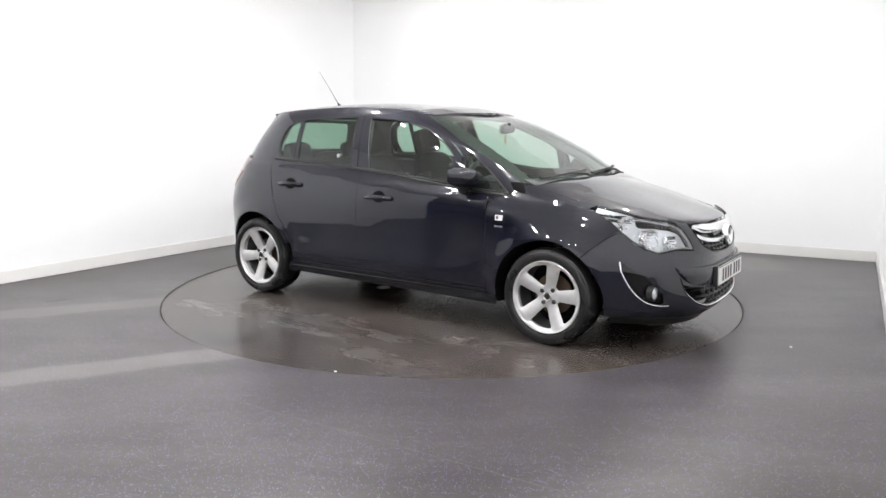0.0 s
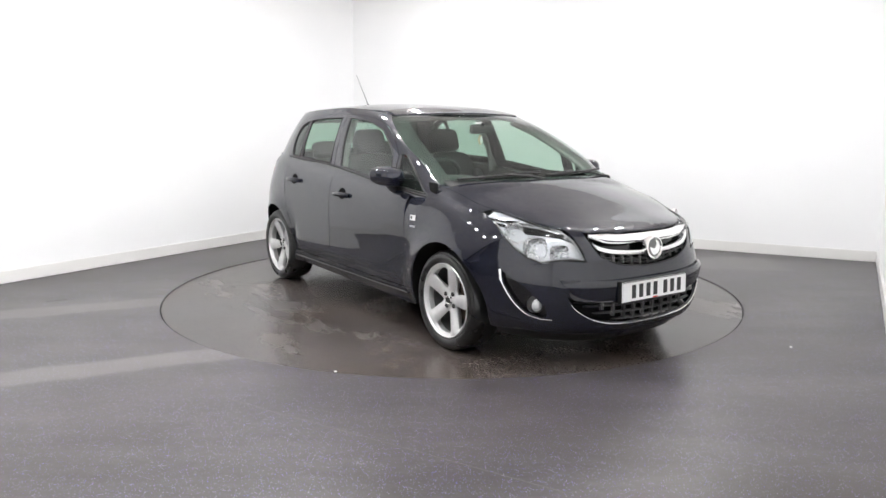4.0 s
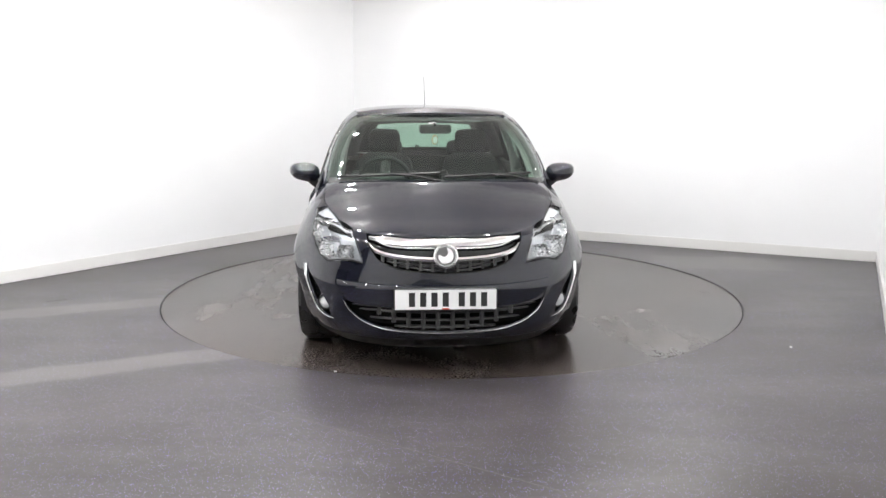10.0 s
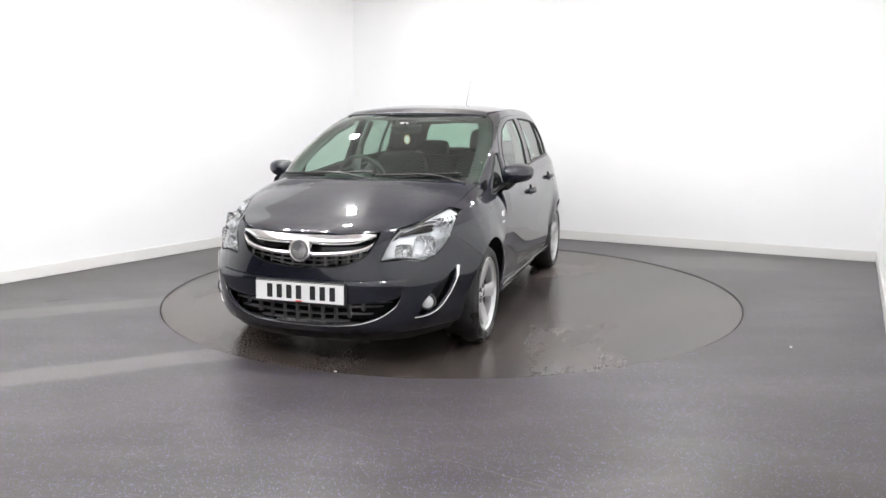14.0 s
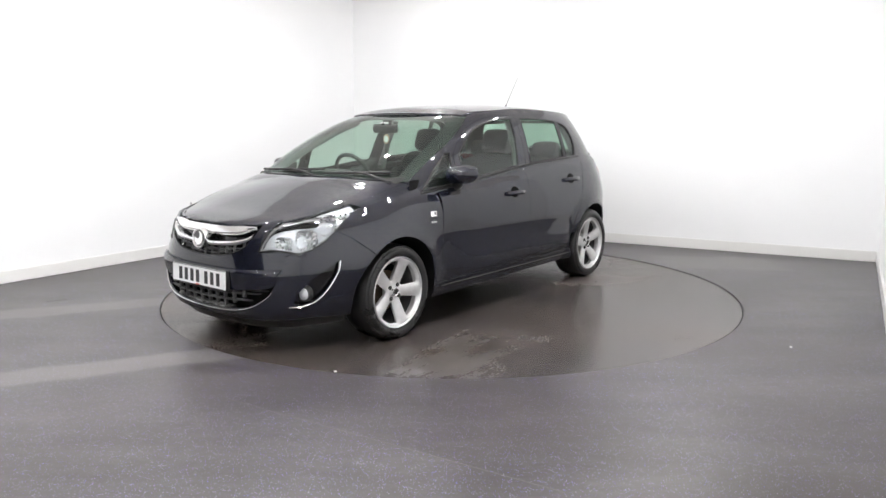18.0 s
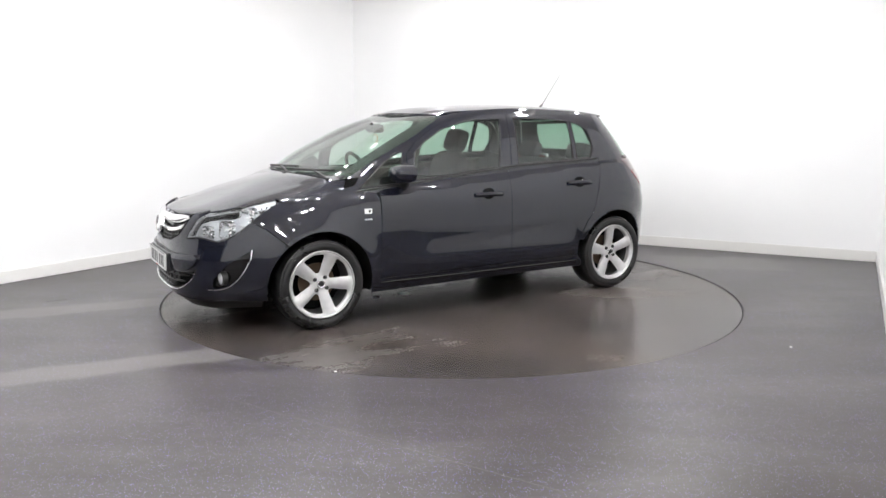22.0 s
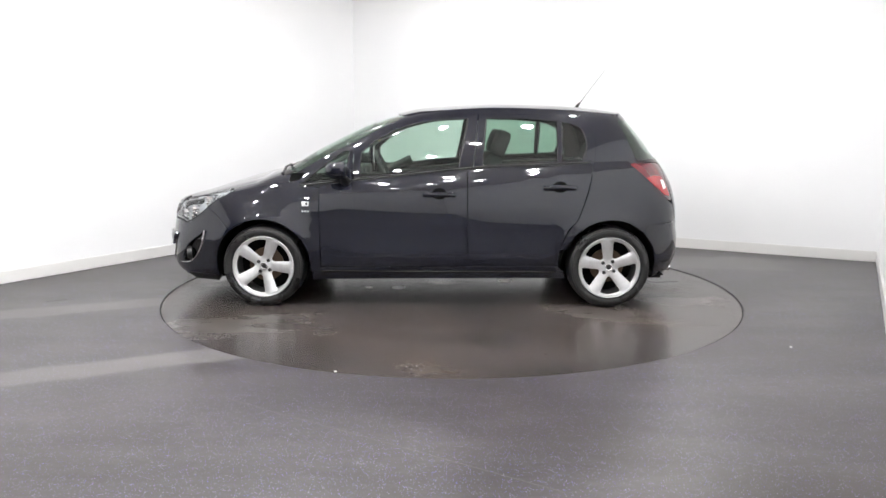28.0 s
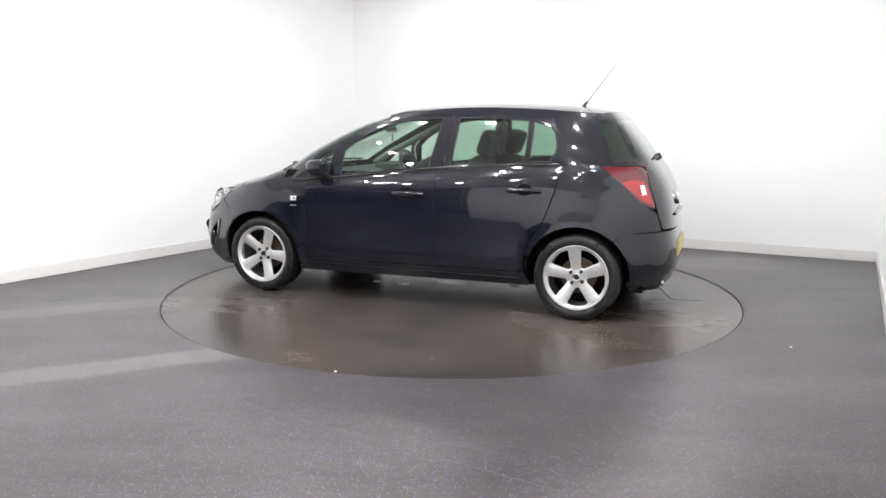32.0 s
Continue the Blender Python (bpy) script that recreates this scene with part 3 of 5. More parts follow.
def smoothed(pts, n=6, closed=False):
    """A rounded line through a few points."""
    p = [Vector(q) for q in pts]
    out = []
    last = len(p) if closed else len(p) - 1
    for i in range(last):
        a, b = p[i], p[(i + 1) % len(p)]
        z = p[i - 1] if i or closed else a * 2 - b
        c = p[(i + 2) % len(p)] if i + 2 < len(p) or closed else b * 2 - a
        for k in range(n):
            t = k / n
            out.append(tuple(0.5 * ((2 * a) + (b - z) * t + (2 * z - 5 * a + 4 * b - c) * t * t + (3 * a - z - 3 * b + c) * t ** 3)))
    if not closed:
        out.append(tuple(p[-1]))
    return out


car = new("car")
tagged(car, "black five-door hatchback with silver five-spoke alloy wheels on the turntable", "car")


def fixed(ob):
    """Seats a part of the car in the car's own space."""
    ob.parent = car
    ob.location = -PIVOT
    return ob


# ---- body panels ----
def hood_edge(x):
    """Where the bonnet meets the wing: y, z."""
    lo, hi = 0.60, 1.06
    for _ in range(40):
        z = (lo + hi) / 2
        s = BODY.side(x, z)
        y = BODY.at(*s).y if x < float(BODY.xf(z)) else 0.0
        if hood_height(x, y) > z and y > 0:
            lo = z
        else:
            hi = z
    z = (lo + hi) / 2
    return BODY.at(*BODY.side(x, z)).y, z


NOSE = 2.0
while HOODLINE(NOSE) < 0.9 and float(BODY.xf(float(HOODLINE(NOSE)))) > NOSE:
    NOSE += 0.001
BELT = curve([-1.7, -1.2, -1.04, -0.33, -0.15, 0.53, 1.0], [1.075, 1.065, 1.056, 1.024, 1.008, 0.934, 0.888])


def belt(a, b, n=8, drop=0.0):
    return [(a + (b - a) * i / n, float(BELT(a + (b - a) * i / n)) - drop) for i in range(n + 1)]


EDGE = [(x, *hood_edge(x)) for x in np.linspace(1.0, NOSE - 0.012, 22)]
ARCH_R = 0.350
LAMP_BACK = [(1.508, 0.868), (1.600, 0.800), (1.675, 0.720)]
WING_GAP = [(1.675, 0.720), (1.600, 0.675), (1.516, 0.600)]

for flip in (1, -1):
    arch_f = arc(AXLE, TYRE_R, ARCH_R, 50, 186)
    wing = [(0.838, 0.255), (0.838, 0.60), (0.838, 0.884), (0.90, 0.893), (0.975, 0.898)] + [(x, z + 0.003) for x, y, z in EDGE if x < 1.50] + LAMP_BACK + WING_GAP[1:] + arch_f
    top_in = [(x, float(HOODCUT(x)) + 0.002) for x in np.linspace(1.02, 1.50, 8)]
    top_out = [(x, y) for x, y, z in EDGE if 1.0 < x < 1.51]
    front_wing = fixed(sheet("front_wing", WING, on_side(BODY, wing), PAINT, car, flip=flip))
    sheet("wing_top", HOOD, top_in + top_out[::-1], PAINT, front_wing, flip=flip, gap=-0.001, depth=0, step=0.02)
    door = [(0.833, 0.300), (0.836, 0.60), (0.835, 0.884)] + belt(0.80, -0.222, 8, 0.012) + [(-0.226, 0.80), (-0.231, 0.312)]
    front_door = fixed(sheet("front_door", BODY, on_side(BODY, door), PAINT, car, flip=flip))
    rear = [(-0.231, 0.312), (-0.226, 0.80)] + belt(-0.222, -1.125, 8, 0.012) + smoothed([(-1.125, 1.03), (-1.088, 0.865), (-1.015, 0.655), (-0.945, 0.57), (-0.89, 0.43), (-0.885, 0.315)], 4)
    rear_door = fixed(sheet("rear_door", BODY, on_side(BODY, rear), PAINT, car, flip=flip))
    sill = [(0.90, 0.20), (0.90, 0.25), (0.83, 0.294), (-0.23, 0.306), (-0.885, 0.309), (-0.93, 0.25), (-0.93, 0.215)]
    fixed(sheet("sill", BODY, on_side(BODY, sill), PAINT, car, flip=flip, gap=0.002))
    arch_r = arc(-AXLE, TYRE_R, ARCH_R, 22, 131)
    quarter = [(-0.888, 0.43), (-0.95, 0.57), (-1.018, 0.655), (-1.093, 0.865), (-1.130, 1.055)] + belt(-1.17, -1.38, 4, 0.004) \
        + [(-1.41, 1.04), (-1.52, 0.95), (-1.70, 0.775), (-1.745, 0.74), (-1.765, 0.68), (-1.78, 0.613), (-1.70, 0.612), (-1.53, 0.6085), (-1.50, 0.556)] + arch_r[::-1]
    quarter_panel = fixed(sheet("quarter_panel", BODY, on_side(BODY, quarter), PAINT, car, flip=flip))

rim_y, rim_z = [y for x, y, z in EDGE[::-1] if y < 0.56], [z for x, y, z in EDGE[::-1] if y < 0.56]


def under_rim(y, drop):
    """A height below the bonnet's front edge."""
    return float(np.interp(abs(y), rim_y, rim_z)) - drop


# front bumper, one moulding across the nose
S0 = BODY.cf + BODY.k
half = on_side(BODY, arc(AXLE, TYRE_R, ARCH_R, -14, 49.5)) + on_side(BODY, WING_GAP[::-1]) \
    + on_side(BODY, [(1.735, 0.662), (1.805, 0.616), (1.865, 0.594)]) + on_face(BODY, [(0.54, 0.612), (0.43, 0.604), (0.443, 0.66), (0.466, 0.72), (0.488, under_rim(0.488, 0.003)), (0.44, under_rim(0.44, 0.003)), (0.412, under_rim(0.412, 0.003))]) \
    + on_face(BODY, smoothed([(0.405, 0.722), (0.378, 0.668), (0.343, 0.628), (0.24, 0.586), (0.12, 0.569), (0.0, 0.563)], 4))
low = on_face(BODY, [(0.0, 0.200), (0.3, 0.202), (0.55, 0.210)]) + on_side(BODY, [(1.80, 0.218)])
bump_out = half + [(2 * S0 - s, z) for s, z in half[::-1][1:]] + [(2 * S0 - s, z) for s, z in low[::-1][:-1]] + low
grille_hole = on_face(BODY, smoothed([(0.0, 0.375), (0.3, 0.378), (0.50, 0.40), (0.535, 0.425), (0.50, 0.36), (0.42, 0.305), (0.25, 0.262), (0.0, 0.248)], 3))
grille_hole = grille_hole + [(2 * S0 - s, z) for s, z in grille_hole[::-1][1:-1]]
FOG = on_side(BODY, [(1.695, 0.545), (1.715, 0.47), (1.76, 0.385), (1.815, 0.325), (1.885, 0.300)]) + on_side(BODY, [(1.905, 0.312), (1.90, 0.36), (1.83, 0.45)])
front_bumper = fixed(sheet("front_bumper", BODY, bump_out, PAINT, car, holes=[grille_hole, FOG, [(2 * S0 - s, z) for s, z in FOG]]))

# bonnet
rear_line = [(1.19 - 0.17 * (y / 0.72) ** 2, y) for y in np.linspace(0.72, -0.72, 15)]
side_line = [(x, min(y, float(HOODCUT(x)))) for x, y, z in EDGE if x > 1.04]
hood_out = rear_line + [(x, -y) for x, y in side_line] + side_line[::-1]
bonnet = fixed(sheet("bonnet", HOOD, hood_out, PAINT, car, gap=0.004))

# roof
rx = np.linspace(0.245, -1.345, 26)
side_line = [(x, roof_edge(x)[0]) for x in rx]
front_line = [(0.318 - 0.075 * (y / 0.53) ** 2, y) for y in np.linspace(-0.50, 0.50, 11)]
rear_line = [(-1.402 + 0.06 * (y / 0.53) ** 2, y) for y in np.linspace(0.52, -0.52, 9)]
roof = fixed(sheet("roof", ROOF, front_line + side_line + rear_line + [(x, -y) for x, y in side_line[::-1]], PAINT, car, gap=0.002))

# glasshouse
F_OPEN = smoothed([(0.592, 1.12), (0.49, 1.208), (0.30, 1.312), (0.05, 1.372), (-0.302, 1.393)], 4)
R_OPEN = smoothed([(-0.306, 1.394), (-0.63, 1.392), (-0.90, 1.374), (-1.06, 1.330), (-1.132, 1.245), (-1.147, 1.15), (-1.135, 1.062)], 4)
F_GLASS = [(0.545, 0.945), (0.535, 1.12), (0.44, 1.20)] + smoothed([(0.289, 1.283), (0.048, 1.343), (-0.228, 1.362)], 4) + [(-0.20, 1.2), (-0.158, 1.018)] + belt(-0.158, 0.545, 6, -0.012)[1:-1]
R_GLASS = [(-0.332, 1.034), (-0.345, 1.2), (-0.360, 1.367), (-0.631, 1.362), (-0.872, 1.345), (-0.872, 1.2), (-0.866, 1.060)]
V_GLASS = [(-0.900, 1.062), (-0.905, 1.2), (-0.905, 1.340)] + smoothed([(-0.97, 1.325), (-1.045, 1.285), (-1.078, 1.21), (-1.077, 1.14), (-1.045, 1.066)], 4)
Q_GLASS = [(0.955, 0.905), (0.80, 1.035), (0.668, 1.128), (0.618, 1.132), (0.648, 0.932)]
WS_EDGE = [(0.706, 1.0), (0.698, 1.1), (0.680, 1.2), (0.634, 1.3), (0.560, 1.38)]
RW_EDGE = [(0.552, 1.352), (0.608, 1.25), (0.650, 1.15), (0.680, 1.07)]
for flip in (1, -1):
    hole = on_side(CABIN, F_OPEN + R_OPEN[1:]) + on_side(CABIN, belt(-1.135, 0.592, 10))
    top_edge = [(x, roof_edge(x)[1] + 0.004) for x in np.linspace(0.20, -1.27, 14)]
    out = on_side(CABIN, belt(1.0, -1.52, 14, 0.03)[::-1]) + on_face(CABIN, [(0.710, 0.96)] + WS_EDGE) + on_side(CABIN, top_edge) + on_face(CABIN, RW_EDGE, False)
    fixed(sheet("side_frame", CABIN, out, PAINT, car, flip=flip, gap=0.0015, holes=[hole, on_side(CABIN, Q_GLASS)]))
    f_out = on_side(CABIN, F_OPEN + [(-0.285, 1.2), (-0.262, 1.014)] + belt(-0.262, 0.592, 8)[1:])
    fr = fixed(sheet("front_door_frame", CABIN, f_out, PAINT, car, flip=flip, lift=0.003, holes=[on_side(CABIN, F_GLASS)]))
    r_out = on_side(CABIN, R_OPEN + belt(-1.135, -0.268, 8)[1:] + [(-0.288, 1.2)])
    rr = fixed(sheet("rear_door_frame", CABIN, r_out, PAINT, car, flip=flip, lift=0.003, holes=[on_side(CABIN, R_GLASS), on_side(CABIN, V_GLASS)]))
    for pane, up, nm in ((F_GLASS, fr, "front_door_glass"), (R_GLASS, rr, "rear_door_glass"), (V_GLASS, rr, "rear_quarter_glass")):
        sheet(nm, CABIN, on_side(CABIN, pane), GLASS if nm == "front_door_glass" else REARGLASS, up, flip=flip, lift=-0.004, gap=-0.004, depth=0.001, label="green tinted window glass")
    fixed(sheet("quarter_light", CABIN, on_side(CABIN, Q_GLASS), GLASS, car, flip=flip, lift=-0.002, gap=-0.004, depth=0.001, label="green tinted window glass"))

SG, SR = CABIN.cf + CABIN.k, CABIN.cr - CABIN.k
ws = on_face(CABIN, [(0.0, 0.955), (0.35, 0.958), (0.706, 0.965)] + WS_EDGE + [(0.3, 1.390), (0.0, 1.392)])
ws = ws + [(2 * SG - s, z) for s, z in ws[::-1][1:-1]]
windscreen = fixed(sheet("windscreen", CABIN, ws, GLASS, car, lift=-0.002, gap=0.0, depth=0.002, label="green tinted laminated windscreen"))
frit_in = on_face(CABIN, [(0.0, 0.992), (0.35, 0.994), (0.640, 1.0), (0.630, 1.1), (0.606, 1.2), (0.560, 1.3), (0.512, 1.352), (0.3, 1.362), (0.0, 1.364)])
frit_in = frit_in + [(2 * SG - s, z) for s, z in frit_in[::-1][1:-1]]
sheet("windscreen_border", CABIN, ws, SEAL, windscreen, "black printed border of the windscreen", lift=-0.014, gap=0.001, depth=0, holes=[frit_in])
rw = on_face(CABIN, RW_EDGE[::-1] + [(0.25, 1.362), (0.0, 1.365)], False)
rw = [(2 * SR - s, z) for s, z in rw[::-1][1:]] + rw + on_face(CABIN, [(0.645, 1.07), (0.0, 1.05)][::1], False)[:0]
rear_window = fixed(sheet("rear_window", CABIN, rw, REARGLASS, car, gap=0.001, depth=0.002, label="dark green rear window glass"))
rw_in = on_face(CABIN, [(0.540, 1.10), (0.515, 1.18), (0.48, 1.26), (0.435, 1.322), (0.25, 1.332), (0.0, 1.335)], False)
rw_in = [(2 * SR - s, z) for s, z in rw_in] + rw_in[::-1][1:]
sheet("rear_window_border", CABIN, rw, SEAL, rear_window, "black printed border of the rear glass", lift=-0.012, gap=0.002, depth=0, holes=[rw_in])

# painted strip between the roof and the rear glass
hdr = on_face(CABIN, [(0.0, 1.364), (0.25, 1.361), (0.552, 1.351), (0.548, 1.378), (0.50, 1.398), (0.25, 1.411), (0.0, 1.413)], False)
fixed(sheet("roof_spoiler", CABIN, [(2 * SR - s, z) for s, z in hdr[::-1]] + hdr[1:-1], PAINT, car, gap=-0.001, lift=0.002, depth=0.006))

# tailgate and rear bumper
tg = on_side(BODY, [(-1.46, 1.055), (-1.56, 1.052), (-1.648, 1.042), (-1.700, 0.90), (-1.742, 0.785), (-1.765, 0.70), (-1.785, 0.625)]) + on_face(BODY, [(0.3, 0.606)], False)
tg_top = on_side(BODY, [(-1.45, 1.074), (-1.60, 1.075)]) + on_face(BODY, [(0.3, 1.078)], False)
tg_out = tg + [(2 * (BODY.cr - BODY.k) - s, z) for s, z in tg[::-1]] + [(2 * (BODY.cr - BODY.k) - s, z) for s, z in tg_top] + tg_top[::-1]
tailgate = fixed(sheet("tailgate", BODY, tg_out, PAINT, car))
rb = on_side(BODY, arc(-AXLE, TYRE_R, ARCH_R, 196, 134)) + on_side(BODY, [(-1.53, 0.6125), (-1.70, 0.610), (-1.78, 0.610)]) + on_face(BODY, [(0.3, 0.60)], False)
rb_low = on_side(BODY, [(-1.63, 0.245), (-1.74, 0.23)]) + on_face(BODY, [(0.3, 0.22)], False)
flip_r = 2 * (BODY.cr - BODY.k)
rear_bumper = fixed(sheet("rear_bumper", BODY, rb + [(flip_r - s, z) for s, z in rb[::-1]] + [(flip_r - s, z) for s, z in rb_low] + rb_low[::-1], PAINT, car))


# ---- inner shells, so that no gap shows the outside ----
def inner_shell():
    """The dark structure behind the body panels, open at the wheel arches and under the glass."""
    verts, faces, idx = [], [], {}
    ss = np.linspace(BODY.cr - BODY.k, BODY.cf + BODY.k, 150)
    zs = np.linspace(0.20, 0.99, 30)
    for i, s in enumerate(ss):
        for j, z in enumerate(zs):
            s1 = BODY.at(s, z)
            top = 0.985 if s1.x < 1.05 else hood_height(s1.x, 0.9 * s1.y) - 0.13
            z1 = min(z, top)
            p = BODY.at(s, z1, -0.045 if s1.x < 1.45 else -0.085)
            idx[i, j] = len(verts)
            verts.append(p)
    def ok(p):
        return all(math.hypot(p.x - c, p.z - TYRE_R) > ARCH_R + 0.006 or abs(p.y) < 0.5 for c in (AXLE, -AXLE))
    for i in range(len(ss) - 1):
        for j in range(len(zs) - 1):
            f = [idx[i, j], idx[i + 1, j], idx[i + 1, j + 1], idx[i, j + 1]]
            if all(ok(verts[k]) for k in f):
                faces.append(f)
    n = len(verts)
    verts += [Vector((p.x, -p.y, p.z)) for p in verts]
    faces += [[k + n for k in f[::-1]] for f in faces]
    return fixed(link("inner_body", verts, faces, DARK, car, "dark structure behind the body panels"))


inner_shell()
for x in (AXLE, -AXLE):
    for flip in (1, -1):
        bm = bmesh.new()
        rings = []
        for y in (0.815, 0.50):
            rings.append([bm.verts.new((px, flip * (y if y < 0.6 else BODY.at(*BODY.side(px, max(0.2, pz))).y - 0.012), pz)) for px, pz in arc(x, TYRE_R, ARCH_R + 0.004, -13, 193, 40)])
        for a, b in zip(rings[0], rings[0][1:]):
            i = rings[0].index(a)
            bm.faces.new((a, b, rings[1][i + 1], rings[1][i]))
        bm.faces.new(rings[1])
        fixed(part("wheel_arch_liner", bm, DARK, car))
fixed(part("floor_pan", box((-1.70, -0.66, 0.19), (1.75, 0.66, 0.235), 0.02), DARK, car))
fixed(part("bulkhead", box((0.98, -0.68, 0.24), (1.02, 0.68, 0.93), 0.01), DARK, car))
# under-engine tray and front lip
lip = on_face(BODY, [(0.0, 0.135), (0.3, 0.137), (0.56, 0.145)]) + on_side(BODY, [(1.80, 0.155), (1.62, 0.165), (1.62, 0.212), (1.80, 0.216)]) + on_face(BODY, [(0.55, 0.208), (0.3, 0.200), (0.0, 0.198)])
lip = lip + [(2 * S0 - s, z) for s, z in lip[::-1][1:-1]]
fixed(sheet("front_lip", BODY, lip, BLACK, car, "black plastic lip under the bumper", gap=0.001, lift=-0.006, depth=0.05))
rlip = on_side(BODY, [(-1.60, 0.235), (-1.74, 0.224)]) + on_face(BODY, [(0.3, 0.214), (0.0, 0.212)], False)
rlip_low = on_side(BODY, [(-1.60, 0.205), (-1.74, 0.175)]) + on_face(BODY, [(0.3, 0.16), (0.0, 0.16)], False)
rl = rlip + [(flip_r - s, z) for s, z in rlip[::-1][1:]] + [(flip_r - s, z) for s, z in rlip_low[:-1]] + rlip_low[::-1]
fixed(sheet("rear_lip", BODY, rl, BLACK, car, "black plastic lower edge of the rear bumper", gap=0.001, lift=-0.008, depth=0.05))


MESHLIGHT = mat("grey enamel", grey(0.16), 0.3, 0.6)
MESHGREY = mat("dark grey grille plastic", grey(0.035), 0.32)
# ---- wheels ----
LAMPBLACK = mat("dark grey enamel", grey(0.08), 0.25, 0.5)
BARREL = mat("dull grey cast wheel barrel", grey(0.10), 0.45, 0.4)

def wheel(x, flip, spin):
    """Five-spoke alloy with its tyre; built about z, turned to face outwards."""
    m = Matrix.Translation((x, flip * 0.715, TYRE_R)) @ Euler((radians(-90 * flip), 0, 0)).to_matrix().to_4x4() @ pose(0, 0, 0, 0, 0, spin)
    barrel = [(0.213, 0.05), (0.224, 0.098), (0.224, 0.112), (0.219, 0.116), (0.213, 0.108), (0.209, 0.09), (0.207, 0.05)]
    hub = fixed(part("wheel", lathe(barrel, 72, m, True), ALLOY, car, "silver five-spoke alloy wheel with a black tyre"))
    tyre = [(0.210, -0.10), (0.262, -0.105), (0.285, -0.092), (0.294, -0.07), (0.298, -0.03), (0.298, 0.05), (0.295, 0.085), (0.286, 0.106), (0.276, 0.111), (0.274, 0.118), (0.262, 0.123), (0.244, 0.122), (0.231, 0.116), (0.226, 0.106), (0.216, 0.10)]
    part("tyre", lathe(tyre, 96, m, True), RUBBER, hub, "black rubber tyre")
    def height(u, v):
        """Crowned spokes that sink to the hub and dip at their middle."""
        r = math.hypot(u, v)
        off = abs((math.degrees(math.atan2(v, u)) + 396) % 72 - 36)
        across = r * math.sin(math.radians(off))
        z = 0.104 - 0.034 * min(1.0, max(0.0, (0.200 - r) / 0.150)) ** 1.2
        spoke = min(1.0, max(0.0, (r - 0.050) / 0.03)) * min(1.0, max(0.0, (0.212 - r) / 0.03))
        z -= 0.020 * spoke * min(1.0, across / 0.052) ** 2.2
        return z + 0.006 * math.exp(-(r / 0.05) ** 2)

    dish = Field(height)
    ring = [(0.214 * math.cos(2 * math.pi * i / 72), 0.214 * math.sin(2 * math.pi * i / 72)) for i in range(72)]
    holes = []
    for k in range(5):
        a = math.radians(36 + 72 * k)
        pts = smoothed([(0.073, 0.0), (0.079, -0.014), (0.105, -0.030), (0.140, -0.050), (0.165, -0.066), (0.179, -0.069), (0.188, -0.053), (0.196, -0.022), (0.198, 0.0),
                        (0.196, 0.022), (0.188, 0.053), (0.179, 0.069), (0.165, 0.066), (0.140, 0.050), (0.105, 0.030), (0.079, 0.014)], 3, True)
        holes.append([(u * math.cos(a) - v * math.sin(a), u * math.sin(a) + v * math.cos(a)) for u, v in pts])
    face = sheet("spokes", dish, ring, ALLOY, hub, step=0.010, gap=0.0, depth=0.05, holes=holes, m=m)
    part("rim_barrel", lathe([(0.208, -0.10), (0.215, -0.10), (0.213, 0.05), (0.206, 0.05), (0.202, 0.03), (0.200, -0.09)], 60, m, True), BARREL, hub, "grey inner barrel of the wheel")
    part("brake_disc", lathe([(0.0, -0.02), (0.06, -0.02), (0.065, 0.0), (0.125, 0.0), (0.125, -0.012), (0.0, -0.035)], 48, m), STEEL, hub, "rusty brake disc")
    part("wheel_back", lathe([(0.0, -0.075), (0.20, -0.075), (0.20, -0.085), (0.0, -0.085)], 32, m), DARK, hub)
    part("centre_cap", lathe([(0.0, 0.086), (0.018, 0.087), (0.024, 0.090), (0.028, 0.089), (0.030, 0.080), (0.030, 0.06)], 32, m), CHROME, hub, "round centre cap with a plain emblem")
    part("cap_emblem", lathe([(0.0, 0.0905), (0.016, 0.0905), (0.017, 0.086)], 24, m), INK, hub)
    for k in range(4):
        a = math.radians(45 - spin + 90 * k + 8)
        mm = m @ Matrix.Translation((0.050 * math.cos(a), 0.050 * math.sin(a), 0))
        part("wheel_bolt", lathe([(0.0, 0.084), (0.0075, 0.084), (0.011, 0.081), (0.0135, 0.0795), (0.014, 0.06)], 12, mm), LAMPBLACK, hub)
    return hub


wheel(AXLE, 1, 180 + 69), wheel(-AXLE, 1, 180 + 23), wheel(AXLE, -1, 78), wheel(-AXLE, -1, 43)

# ---- nose: grilles, lamps, plate ----
fixed(sheet("grille_backing", BODY, on_face(BODY, [(0.44, 0.73), (0.37, 0.63), (0.2, 0.57), (0.0, 0.55)])
            + [(2 * S0 - s, z) for s, z in on_face(BODY, [(0.2, 0.57), (0.37, 0.63), (0.44, 0.73)])] + [(S0, 0.735)], GLOSSBLACK, car, lift=-0.045, gap=0, depth=0.002))


